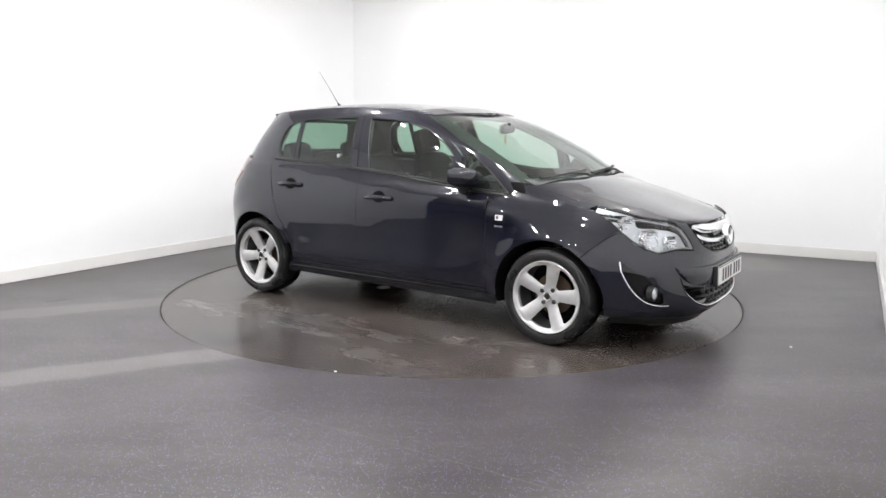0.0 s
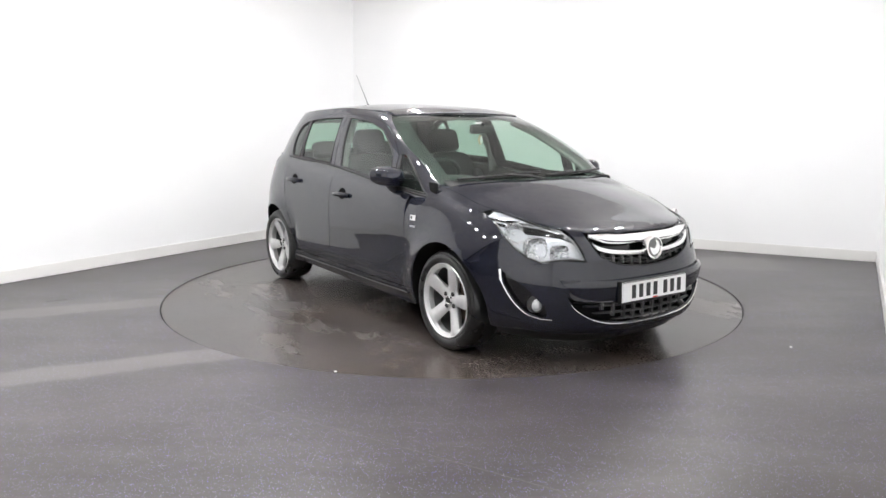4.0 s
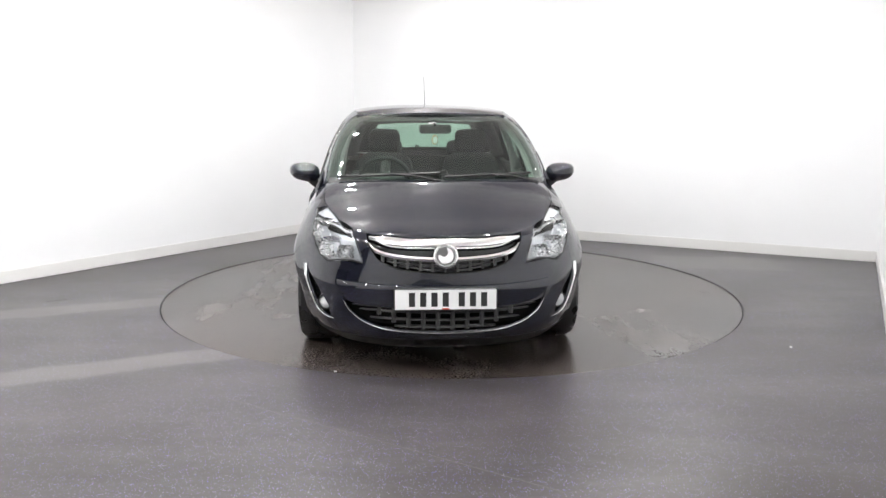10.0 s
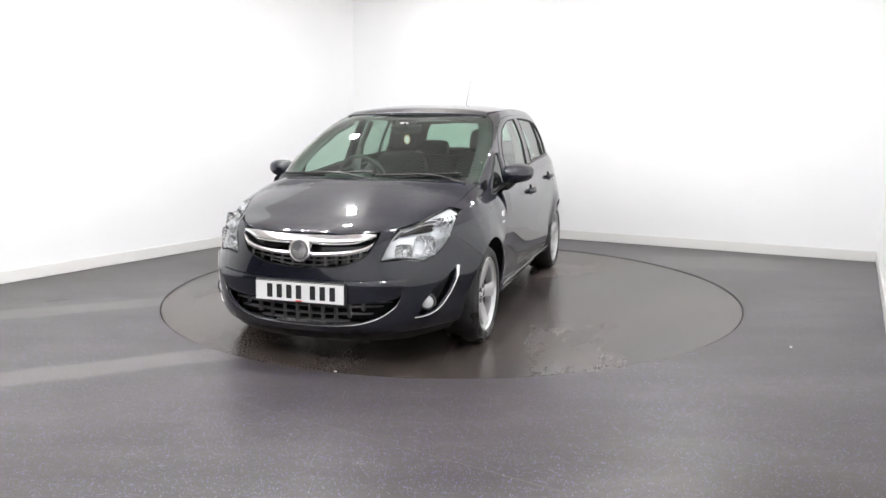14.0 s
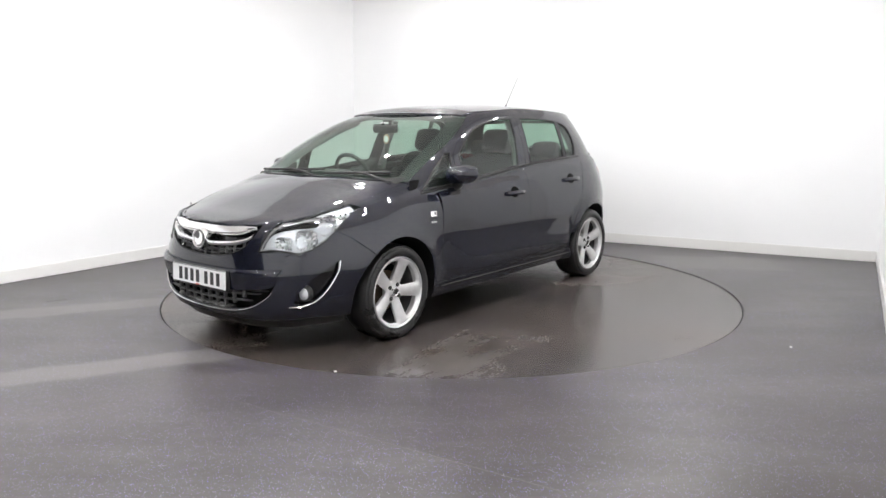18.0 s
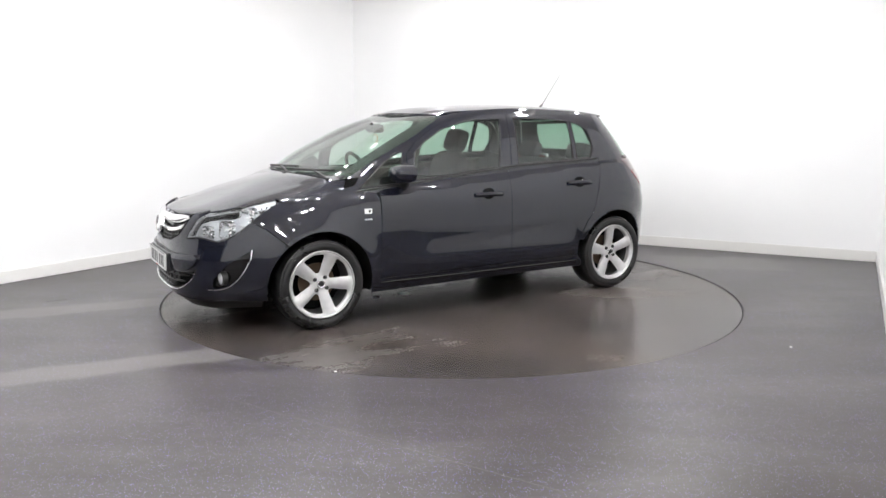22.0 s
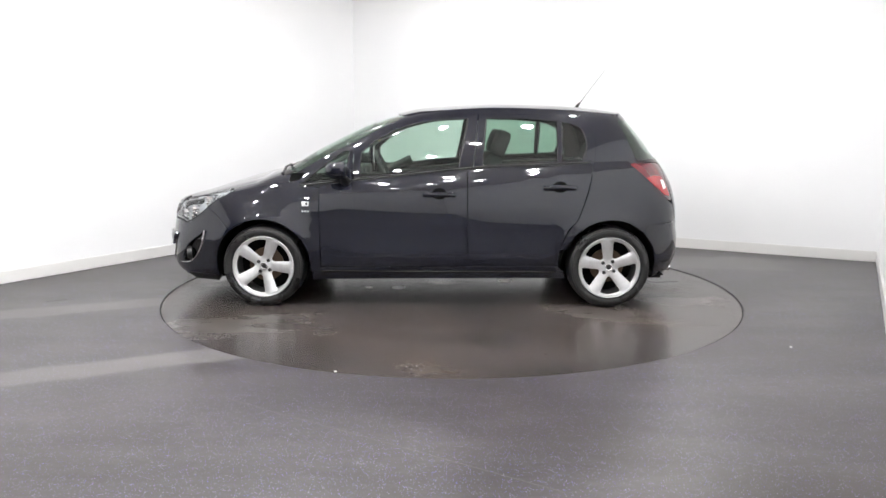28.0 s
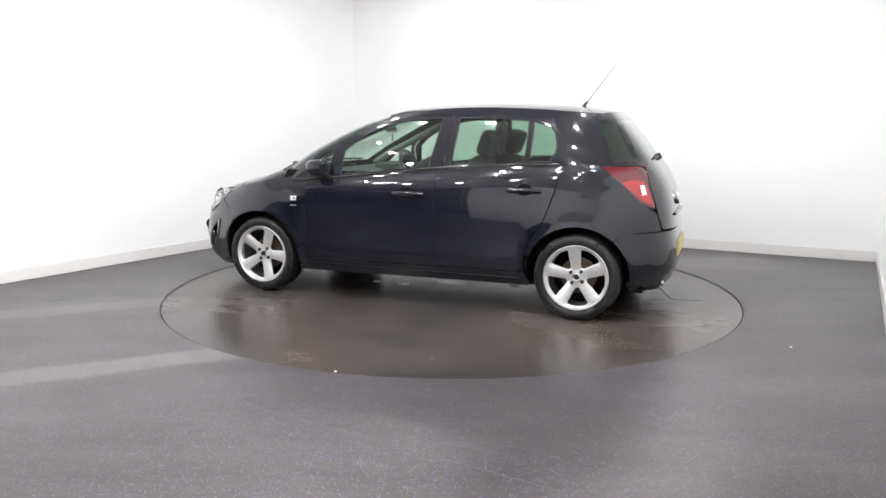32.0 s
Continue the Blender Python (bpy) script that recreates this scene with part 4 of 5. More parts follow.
def bar_on(pts, thick, high, lift, n=40, surf=BODY, front=True):
    """A moulded strip that follows the surface; pts are y, z along it."""
    bm = bmesh.new()
    line = smoothed(pts, max(2, n // (len(pts) - 1)))
    rings = []
    for i, (y, z) in enumerate(line):
        s = surf.face(y, z, front)
        end = min(1.0, 0.25 + 6 * min(i, len(line) - 1 - i) / len(line))
        o, nn = surf.at(*s, lift), surf.normal(*s)
        if surf.at(*s).y * y < 0:
            o.y = -o.y
        h = high * end / 2
        prof = [(-h, -thick), (-h, -0.2 * thick), (-0.7 * h, 0.7 * thick), (0, thick), (0.7 * h, 0.7 * thick), (h, -0.2 * thick), (h, -thick)]
        up = (Vector((0, 0, 1)) - nn * nn.z).normalized()
        rings.append([bm.verts.new(o + up * a + nn * b) for a, b in prof])
    for a, b in zip(rings, rings[1:]):
        for k in range(len(a)):
            bm.faces.new((a[k], a[(k + 1) % len(a)], b[(k + 1) % len(b)], b[k]))
    bm.faces.new(rings[0]), bm.faces.new(rings[-1])
    bmesh.ops.recalc_face_normals(bm, faces=bm.faces)
    return bm


grille = fixed(part("grille", bar_on([(y, under_rim(y, 0.030)) for y in (-0.395, -0.3, -0.2, -0.1, 0.0, 0.1, 0.2, 0.3, 0.395)], 0.016, 0.058, -0.006), CHROME, car, "chrome grille bar"))
part("grille_bar", bar_on([(-0.398, 0.712), (-0.365, 0.676), (-0.28, 0.652), (-0.14, 0.638), (0.0, 0.634), (0.14, 0.638), (0.28, 0.652), (0.365, 0.676), (0.398, 0.712)], 0.012, 0.030, -0.008), CHROME, grille, "chrome grille bar")
part("grille_trim", bar_on([(-0.403, 0.716), (-0.375, 0.664), (-0.341, 0.625), (-0.24, 0.583), (-0.12, 0.566), (0.0, 0.560), (0.12, 0.566), (0.24, 0.583), (0.341, 0.625), (0.375, 0.664), (0.403, 0.716)], 0.006, 0.009, -0.002, 80), GLOSSBLACK, grille)
for z, w in ((0.600, 0.31), (0.572, 0.20)):
    part("grille_slat", bar_on([(-w, z + 0.022), (-w / 2, z + 0.004), (0, z), (w / 2, z + 0.004), (w, z + 0.022)], 0.008, 0.009, -0.022), MESHGREY, grille)
for k in range(-5, 6):
    y = 0.065 * k
    zb = 0.563 + 0.062 * (abs(y) / 0.343) ** 2
    p0 = BODY.at(*BODY.face(abs(y), zb), -0.018)
    p1 = BODY.at(*BODY.face(abs(y), 0.632 + 0.07 * abs(y)), -0.024)
    p0.y, p1.y = y, y
    part("grille_slat", tube([p0, p1], 0.0085, 6, flat=0.9), MESHGREY, grille)
SILVER = mat("satin silver reflector", (0.55, 0.56, 0.58), 0.28, 0.85)
EM = Matrix.Translation((2.086, 0, 0.656)) @ Euler((0, radians(84), 0)).to_matrix().to_4x4()
emblem = fixed(part("emblem", lathe([(0.0, -0.02), (0.064, -0.02), (0.066, 0.0), (0.063, 0.012), (0.056, 0.014), (0.052, 0.008), (0.0, 0.006)], 48, EM), CHROME, car, "round chrome emblem, plain"))
part("emblem_disc", lathe([(0.0, 0.0075), (0.050, 0.009), (0.051, 0.004)], 40, EM), MESHLIGHT, emblem, "plain satin disc")
part("emblem_shape", prism(smoothed([(0.040, -0.010), (0.030, 0.026), (0.002, 0.040), (-0.030, 0.030), (-0.042, 0.004), (-0.018, 0.012), (0.004, -0.006), (-0.006, -0.036), (0.020, -0.034)], 3, True), 0.008, 0.0135, EM, 0.001), CHROME, emblem)

# proud moulding beside the plate
pad = on_face(BODY, smoothed([(0.0, 0.500), (0.25, 0.502), (0.50, 0.512), (0.570, 0.517)], 3) + smoothed([(0.545, 0.47), (0.50, 0.425), (0.40, 0.393), (0.2, 0.383), (0.0, 0.380)], 3))
pad = pad + [(2 * S0 - s, z) for s, z in pad[::-1][1:-1]]
PAD = Swell(BODY, lambda s, z: 0.022 * min(1.0, max(0.0, (0.522 - z) / 0.035)) ** 0.7 - 0.014 * min(1.0, max(0.0, (0.470 - z) / 0.09)))
fixed(sheet("bumper_moulding", PAD, pad, PAINT, car, "raised painted moulding beside the number plate", step=0.02, lift=0.001, gap=0.003, depth=0.03))
fixed(sheet("lower_grille_backing", BODY, [(s, z) for s, z in grille_hole], DARK, car, lift=-0.06, gap=-0.02, depth=0.002))
lower_grille = fixed(part("lower_grille", bar_on([(-0.50, 0.385), (0, 0.372), (0.50, 0.385)], 0.010, 0.012, -0.02), BLACK, car, "black plastic mesh of the lower air intake"))
for z, w in ((0.352, 0.455), (0.311, 0.40), (0.270, 0.27)):
    part("intake_slat", bar_on([(-w, z + 0.03 * w), (0, z), (w, z + 0.03 * w)], 0.010, 0.014, -0.016), MESHGREY, lower_grille)
for k in range(-6, 6):
    y = 0.077 * (k + 0.5)
    zb = 0.250 + 0.24 * (abs(y) / 0.52) ** 2.4
    p0, p1 = BODY.at(*BODY.face(abs(y), zb), -0.014), BODY.at(*BODY.face(abs(y), 0.384 + 0.01 * abs(y)), -0.014)
    p0.y, p1.y = y, y
    if p1.z - p0.z > 0.02:
        part("intake_slat", tube([p0, p1], 0.0125, 6), MESHGREY, lower_grille)
# chrome here also paints in the highlight along the body-coloured intake edge
part("intake_trim", bar_on([(-0.545, 0.455), (-0.525, 0.395), (-0.49, 0.345), (-0.40, 0.290), (-0.25, 0.256), (0, 0.243), (0.25, 0.256), (0.40, 0.290), (0.49, 0.345), (0.525, 0.395), (0.545, 0.455)], 0.004, 0.007, 0.003, 90), CHROME, lower_grille, "thin chrome strip round the intake, also standing for the highlight on its painted edge")

PL = Matrix.Translation((2.112, 0.0, 0.433)) @ Euler((radians(90), 0, radians(90))).to_matrix().to_4x4() @ pose(0, 0, 0, -2)
number_plate = fixed(part("number_plate", box((-0.262, -0.056, -0.006), (0.262, 0.056, 0.004), 0.003, PL), PLATE, car, "white number plate with illegible dark bars"))
part("plate_rim", merge(box((-0.262, 0.052, 0.004), (0.262, 0.056, 0.0055), 0, PL), box((-0.262, -0.056, 0.004), (0.262, -0.052, 0.0055), 0, PL)), INK, number_plate, smooth=False)
for k, x in enumerate((-0.175, -0.117, -0.059, -0.001, 0.082, 0.140, 0.198)):
    part("plate_bar", box((x - 0.016, -0.037, 0.004), (x + 0.016, 0.037, 0.0052), 0, PL), INK, number_plate, smooth=False)
part("plate_print", box((-0.02, -0.052, 0.004), (0.018, -0.045, 0.005), 0, PL), REDINK, number_plate, smooth=False)
part("plate_holder", box((-0.27, -0.06, -0.03), (0.27, 0.06, -0.006), 0.004, PL), BLACK, number_plate)

# headlights
LAMP = on_side(BODY, LAMP_BACK + [(1.735, 0.665), (1.805, 0.619), (1.865, 0.597)]) + on_face(BODY, [(0.56, 0.612), (0.50, 0.618), (0.432, 0.608), (0.445, 0.66), (0.468, 0.72), (0.490, under_rim(0.490, 0.004))]) \
    + on_side(BODY, [(x, z - 0.006) for x, y, z in EDGE[::-1] if 1.52 < x < 1.90])
N_RIM = len(LAMP_BACK) + 9
BEZEL = mat("grey lamp bezel", grey(0.26), 0.3, 0.4)
CROWN = mat("bright lamp roof", (0.66, 0.67, 0.69), 0.25, 0.3)
LAMPGREY = mat("silver-grey lamp housing", (0.74, 0.75, 0.77), 0.22, 0.45)
FACET = mat("faceted chrome reflector", grey(0.86), 0.10, 1.0)
ft, fn, fl, fb = nodes_of(FACET)
fv = add(ft, "ShaderNodeTexVoronoi", Scale=62.0)
fl.new(ft.nodes.new("ShaderNodeTexCoord").outputs["Object"], fv.inputs["Vector"])
bump(ft, fb, fv.outputs["Distance"], 1.0, 0.010)
for flip in (1, -1):
    lamp = fixed(sheet("headlight", WING, LAMP, LAMPGREY, car, "clear headlight with chrome reflectors", lift=-0.055, gap=0.002, depth=0.002, flip=flip))
    sheet("headlight_lens", WING, LAMP, CLEAR, lamp, "clear lamp cover", lift=0.001, gap=0.003, depth=0.05, flip=flip)

    sheet("lamp_border", WING, LAMP, BEZEL, lamp, "dark inner border of the lamp", lift=-0.012, gap=0.004, depth=0, flip=flip, holes=[inset(LAMP, 0.016)], step=0.02)
    crown = [(x, float(HOODCUT(x)) + 0.003) for x in np.linspace(1.51, 1.89, 9)] + [(x, max(y, float(HOODCUT(x)) + 0.008)) for x, y, z in EDGE[::-1] if 1.51 < x < 1.89]
    sheet("headlight_crown", HOOD, crown, CROWN, lamp, flip=flip, lift=-0.014, gap=0.0, depth=0.002, step=0.02)
    sheet("headlight_lens", HOOD, crown, CLEAR, lamp, "clear lamp cover", flip=flip, lift=0.001, gap=0.0005, depth=0, step=0.02)

    for nm, pts in (("lamp_seal", [WING.at(*p, 0.001) * Vector((1, flip, 1)) for p in LAMP[1:N_RIM - 1]]), ("lamp_seal", [HOOD.at(x, y, -0.003) * Vector((1, flip, 1)) for x, y in crown[1:8]])):
        part(nm, tube(pts, 0.0045, 6), SEAL, lamp)

    def bowl(px, pz, w, h, deep, nm, lift=-0.02, tilt=0.25):
        """A squarish faceted reflector that opens forwards."""
        s = BODY.side(px, pz)
        p = BODY.at(*s, lift)
        dd = (BODY.normal(*s) * tilt + Vector((1, 0.08, 0.04)) * (1 - tilt)).normalized()
        mm = Matrix.Diagonal((1, flip, 1, 1)) @ Matrix.Translation(p) @ dd.to_track_quat("Z", "Y").to_matrix().to_4x4()
        bm = lathe([(0.0, -deep), (0.3, -0.85 * deep), (0.62, -0.6 * deep), (0.86, -0.3 * deep), (1.0, 0.0), (1.06, 0.0), (1.06, -deep)], 36)
        for v in bm.verts:
            r = math.hypot(v.co.x, v.co.y)
            if r > 0.01:
                k = (abs(v.co.x / r) ** 3.5 + abs(v.co.y / r) ** 3.5) ** (-1 / 3.5)
                v.co.x, v.co.y = v.co.x * k * w, v.co.y * k * h
        bmesh.ops.transform(bm, matrix=mm, verts=bm.verts)
        part(nm, bm, FACET, lamp)
        bezel = lathe([(1.01, 0.0), (1.05, 0.001), (1.06, -0.006), (1.01, -0.006)], 36, None, True)
        for v in bezel.verts:
            r = math.hypot(v.co.x, v.co.y)
            k = (abs(v.co.x / r) ** 3.5 + abs(v.co.y / r) ** 3.5) ** (-1 / 3.5)
            v.co.x, v.co.y = v.co.x * k * w, v.co.y * k * h
        bmesh.ops.transform(bezel, matrix=mm, verts=bezel.verts)
        part("lamp_bezel", bezel, FACET, lamp)
        part("bulb", lathe([(0.0, -0.15 * deep), (0.006, -0.17 * deep), (0.009, -0.4 * deep), (0.009, -0.95 * deep)], 16, mm), WHITELENS, lamp)
    bowl(1.830, 0.672, 0.058, 0.055, 0.045, "main_beam_reflector", -0.020)
    bowl(1.925, 0.652, 0.045, 0.040, 0.035, "dipped_beam_reflector", -0.022)
    bowl(1.715, 0.745, 0.045, 0.052, 0.045, "indicator_reflector", -0.024, 0.45)
    wedge = on_side(BODY, [(1.54, 0.850), (1.60, 0.775), (1.68, 0.695), (1.76, 0.645), (1.80, 0.70), (1.72, 0.79), (1.62, 0.845)])
    sheet("reflector_wedge", BODY, wedge, SILVER, lamp, lift=-0.045, gap=0.0, depth=0.008, flip=flip)
    # fog lamp pocket
    pocket = fixed(sheet("fog_lamp", BODY, FOG, GLOSSBLACK, car, "round fog lamp in a black pocket with a chrome edge", lift=-0.026, gap=-0.006, depth=0.002, flip=flip))
    p = BODY.at(*BODY.side(1.868, 0.368), -0.012)
    mm = Matrix.Diagonal((1, flip, 1, 1)) @ Matrix.Translation(p) @ Vector((1, 0.22, 0)).to_track_quat("Z", "Y").to_matrix().to_4x4()
    part("fog_glass", lathe([(0.0, 0.008), (0.02, 0.006), (0.034, 0.0), (0.036, -0.03), (0.0, -0.032)], 32, mm), LAMPGREY, pocket, "clear round fog lamp")
    part("fog_ring", lathe([(0.036, 0.004), (0.044, 0.0), (0.048, -0.03), (0.036, -0.03)], 32, mm, True), BLACK, pocket)
    edge = [BODY.at(*BODY.side(x, z), 0.002) * Vector((1, flip, 1)) for x, z in smoothed([(1.688, 0.552), (1.708, 0.470), (1.752, 0.385), (1.81, 0.322), (1.872, 0.297), (1.925, 0.294)], 6)]
    strip = tube(edge, 0.0125, 10, 0.004, 0.6)
    part("fog_trim", strip, CHROME, pocket, "chrome edge of the fog lamp pocket")

# ---- sides: mirrors, handles, badges, mouldings ----
for flip in (1, -1):
    F = Matrix.Diagonal((1, flip, 1, 1))
    bm = bmesh.new()
    bmesh.ops.create_uvsphere(bm, u_segments=28, v_segments=18, radius=1)
    for v in bm.verts:
        c = v.co.copy()
        q = (abs(c.x) ** 2.6 + abs(c.y) ** 2.6 + abs(c.z) ** 2.6) ** (-1 / 2.6)
        c *= q
        narrow = 1 - 0.20 * (c.y * 0.5 + 0.5)
        v.co = Vector((0.668 + 0.112 * c.x * (1 if c.x > 0 else 0.40), 0.882 + 0.100 * c.y - 0.02 * c.x, 0.998 + 0.070 * c.z * narrow + 0.01 * c.y))
    bmesh.ops.transform(bm, matrix=F, verts=bm.verts)
    if flip < 0:
        bmesh.ops.reverse_faces(bm, faces=bm.faces)
    mirror = fixed(part("door_mirror", bm, PAINT, car, "glossy black door mirror on a black foot", sharp=1.2))
    bm = merge(tube([(0.660, 0.86, 0.955), (0.650, 0.82, 0.925), (0.648, 0.79, 0.905)], 0.030, 14, 0.040, 0.8), )
    bmesh.ops.transform(bm, matrix=F, verts=bm.verts)
    part("mirror_foot", bm, BLACK, mirror)
    bm = lathe([(0.0, 0.0), (0.9, 0.0), (1.0, -0.1), (0.0, -0.1)], 28, F @ Matrix.Translation((0.627, 0.885, 1.0)) @ Euler((0, radians(-90), 0)).to_matrix().to_4x4() @ Matrix.Diagonal((0.048, 0.078, 0.03, 1)))
    part("mirror_glass", bm, CHROME, mirror, "mirror glass")
    for x0, z0, up in ((-0.022, 0.822, "front"), (-0.884, 0.872, "rear")):
        # no hollow is cut: a flat dark patch stands for the cup's shade
        cup_line = [(x0 + 0.054 * math.cos(a), z0 + 0.010 + 0.040 * math.sin(a)) for a in np.linspace(0, 2 * math.pi, 24, endpoint=False)]
        cup = fixed(sheet("handle_cup_shade", BODY, on_side(BODY, cup_line), DARK, car, "flat dark patch for the shaded cup behind the door handle", step=0.02, lift=0.0015, gap=0, depth=0.002, flip=flip))
        pts = [BODY.at(*BODY.side(x0 + u, z0 + 0.004 - 0.002 * abs(u) * 10), d) for u, d in ((0.112, 0.006), (0.095, 0.020), (0.05, 0.034), (0.0, 0.037), (-0.05, 0.034), (-0.095, 0.020), (-0.112, 0.006))]
        bm = tube([tuple(q) for q in smoothed([tuple(p) for p in pts], 3)], 0.0135, 12, None, 1.25)
        bmesh.ops.transform(bm, matrix=F, verts=bm.verts)
        part("door_handle", bm, PAINT, cup, "body-coloured door handle")
    sb = [(0.910, 0.742), (0.958, 0.742), (0.960, 0.775), (0.908, 0.775)]
    badge = fixed(sheet("side_badge", BODY, on_side(BODY, sb), WHITELENS, car, "small pale side badge", step=0.02, lift=0.004, gap=0, depth=0.006, flip=flip))
    sheet("badge_mark", BODY, on_side(BODY, [(0.918, 0.750), (0.932, 0.750), (0.932, 0.768), (0.918, 0.768)]), INK, badge, step=0.02, lift=0.0052, gap=0, depth=0.001, flip=flip)
    for u in (0.0, 0.019, 0.038):
        fixed(sheet("badge_bar", BODY, on_side(BODY, [(0.908 + u, 0.700), (0.922 + u, 0.700), (0.922 + u, 0.711), (0.908 + u, 0.711)]), SILVER, car, step=0.02, lift=0.003, gap=0, depth=0.004, flip=flip))
    line = [CABIN.at(*CABIN.side(x, z), 0.004) * Vector((1, flip, 1)) for x, z in belt(0.985, -1.10, 30, 0.004)]
    fixed(part("belt_moulding", tube(line, 0.009, 8, None, 0.8), BLACK, car, "black moulding under the side windows"))
    sl = [(x, 0.268) for x in np.linspace(0.84, -0.87, 16)]
    fixed(part("sill_strip", tube([BODY.at(*BODY.side(x, z), 0.004) * Vector((1, flip, 1)) for x, z in sl], 0.010, 8, None, 0.9), GLOSSBLACK, car, "gloss sill edge"))
    # seals round the panes
    for pane in (F_GLASS, R_GLASS, V_GLASS, Q_GLASS):
        ring = dense(on_side(CABIN, pane), 0.05)
        pts = [CABIN.at(s, z, 0.001) * Vector((1, flip, 1)) for s, z in ring]
        fixed(part("window_seal", tube(pts + pts[:1], 0.007, 6, None, 0.6), SEAL, car))
    # tail lamp: dark upper tip, bright body, clear reversing light
    tl = on_side(BODY, smoothed([(-1.395, 1.046), (-1.50, 1.048), (-1.640, 1.036), (-1.692, 0.91), (-1.735, 0.775), (-1.665, 0.80), (-1.53, 0.925), (-1.43, 1.01)], 3, True))
    tail = fixed(sheet("tail_light", BODY, tl, DARKRED, car, "red tail light with a dark tip and a clear reversing lens", lift=0.001, gap=0.004, depth=0.03, flip=flip))
    sheet("brake_lens", BODY, on_side(BODY, [(-1.515, 0.945), (-1.580, 0.962), (-1.648, 0.950), (-1.690, 0.87), (-1.722, 0.795), (-1.665, 0.815), (-1.575, 0.89)]), REDLENS, tail, "bright red lens", lift=0.004, gap=0.003, depth=0.006, flip=flip)
    sheet("reversing_lens", BODY, on_side(BODY, [(-1.632, 0.922), (-1.656, 0.920), (-1.676, 0.862), (-1.652, 0.858)]), WHITELENS, tail, "clear reversing lens", step=0.02, lift=0.0075, gap=0, depth=0.006, flip=flip)

# ---- top: aerial, wipers ----
aerial = fixed(part("aerial", tube([(-1.118, 0, 1.452), (-1.128, 0, 1.475), (-1.145, 0, 1.492)], 0.017, 12, 0.006), BLACK, car, "thin roof aerial on a black foot"))
part("aerial_rod", tube([(-1.14, 0, 1.485), (-1.205, 0, 1.575), (-1.342, -0.004, 1.755)], 0.0030, 8, 0.0014), BLACK, aerial)
for y0, y1, lift in ((-0.62, 0.02, 0.014), (0.05, 0.60, 0.014)):
    ys = np.linspace(y0, y1, 9)
    def wz(y):
        return 0.984 + 0.022 * (y - y0) / (y1 - y0)
    pts = [CABIN.at(*CABIN.face(abs(y), wz(y)), lift) for y in ys]
    for p, y in zip(pts, ys):
        p.y = math.copysign(p.y, y)
    wiper = fixed(part("wiper", tube(pts, 0.012, 8, None, 0.7), BLACK, car, "black windscreen wiper"))
    arm0 = CABIN.at(*CABIN.face(abs(y1 + 0.04), 0.958), 0.004)
    arm0.y = y1 + 0.04
    arm = [arm0, (arm0 + pts[4]) / 2 + Vector((0.012, 0, 0.016)), pts[4] + Vector((0.006, 0, 0.006))]
    part("wiper_arm", tube(arm, 0.013, 8, 0.008, 0.8), BLACK, wiper)
    part("wiper_pivot", lathe([(0.0, 0.0), (0.012, 0.0), (0.014, -0.02), (0.0, -0.02)], 14, Matrix.Translation(arm0 + Vector((0.004, 0, 0.01)))), BLACK, wiper)
cowl = [(0.0, 0.945), (0.35, 0.947), (0.68, 0.952), (0.69, 0.985), (0.35, 0.975), (0.0, 0.972)]
cw = on_face(CABIN, cowl)
cw = cw + [(2 * SG - s, z) for s, z in cw[::-1][1:-1]]
fixed(sheet("cowl", CABIN, cw, BLACK, car, "black plastic cowl below the windscreen", lift=0.003, gap=0, depth=0.02))
# rear wiper, exhaust tip, rear plate
rwp = [Vector((float(CABIN.xr(1.09)) - 0.012, y, 1.085 + 0.012 * abs(y))) for y in (-0.06, 0.10, 0.22)]
rear_wiper = fixed(part("rear_wiper", tube(rwp, 0.014, 8, 0.009, 0.8), BLACK, car, "black rear wiper on the tailgate glass"))
part("wiper_pivot", lathe([(0.0, 0.03), (0.022, 0.026), (0.026, -0.02), (0.0, -0.02)], 16, Matrix.Translation(rwp[0]) @ Euler((0, radians(-60), 0)).to_matrix().to_4x4()), BLACK, rear_wiper)
fixed(part("exhaust_tip", lathe([(0.022, 0.0), (0.026, 0.0), (0.026, 0.16), (0.022, 0.16)], 24, Matrix.Translation((-1.80, 0.44, 0.235)) @ Euler((0, radians(84), 0)).to_matrix().to_4x4(), True), CHROME, car, "chrome exhaust tip"))
rear_plate = fixed(part("rear_number_plate", box((-1.877, -0.26, 0.40), (-1.865, 0.26, 0.51), 0.003), mat("yellow number plate", (0.74, 0.62, 0.22), 0.35), car, "yellow number plate"))
tail_bar = fixed(part("tailgate_grip", tube([(-1.838, -0.28, 0.70), (-1.846, 0.0, 0.70), (-1.838, 0.28, 0.70)], 0.016, 10, None, 0.6), GLOSSBLACK, car, "gloss black tailgate grip strip"))
em2 = Matrix.Translation((-1.835, 0, 0.80)) @ Euler((0, radians(-84), 0)).to_matrix().to_4x4()
fixed(part("rear_emblem", lathe([(0.0, -0.02), (0.052, -0.02), (0.054, 0.0), (0.048, 0.010), (0.0, 0.006)], 32, em2), CHROME, car, "round chrome emblem, plain"))


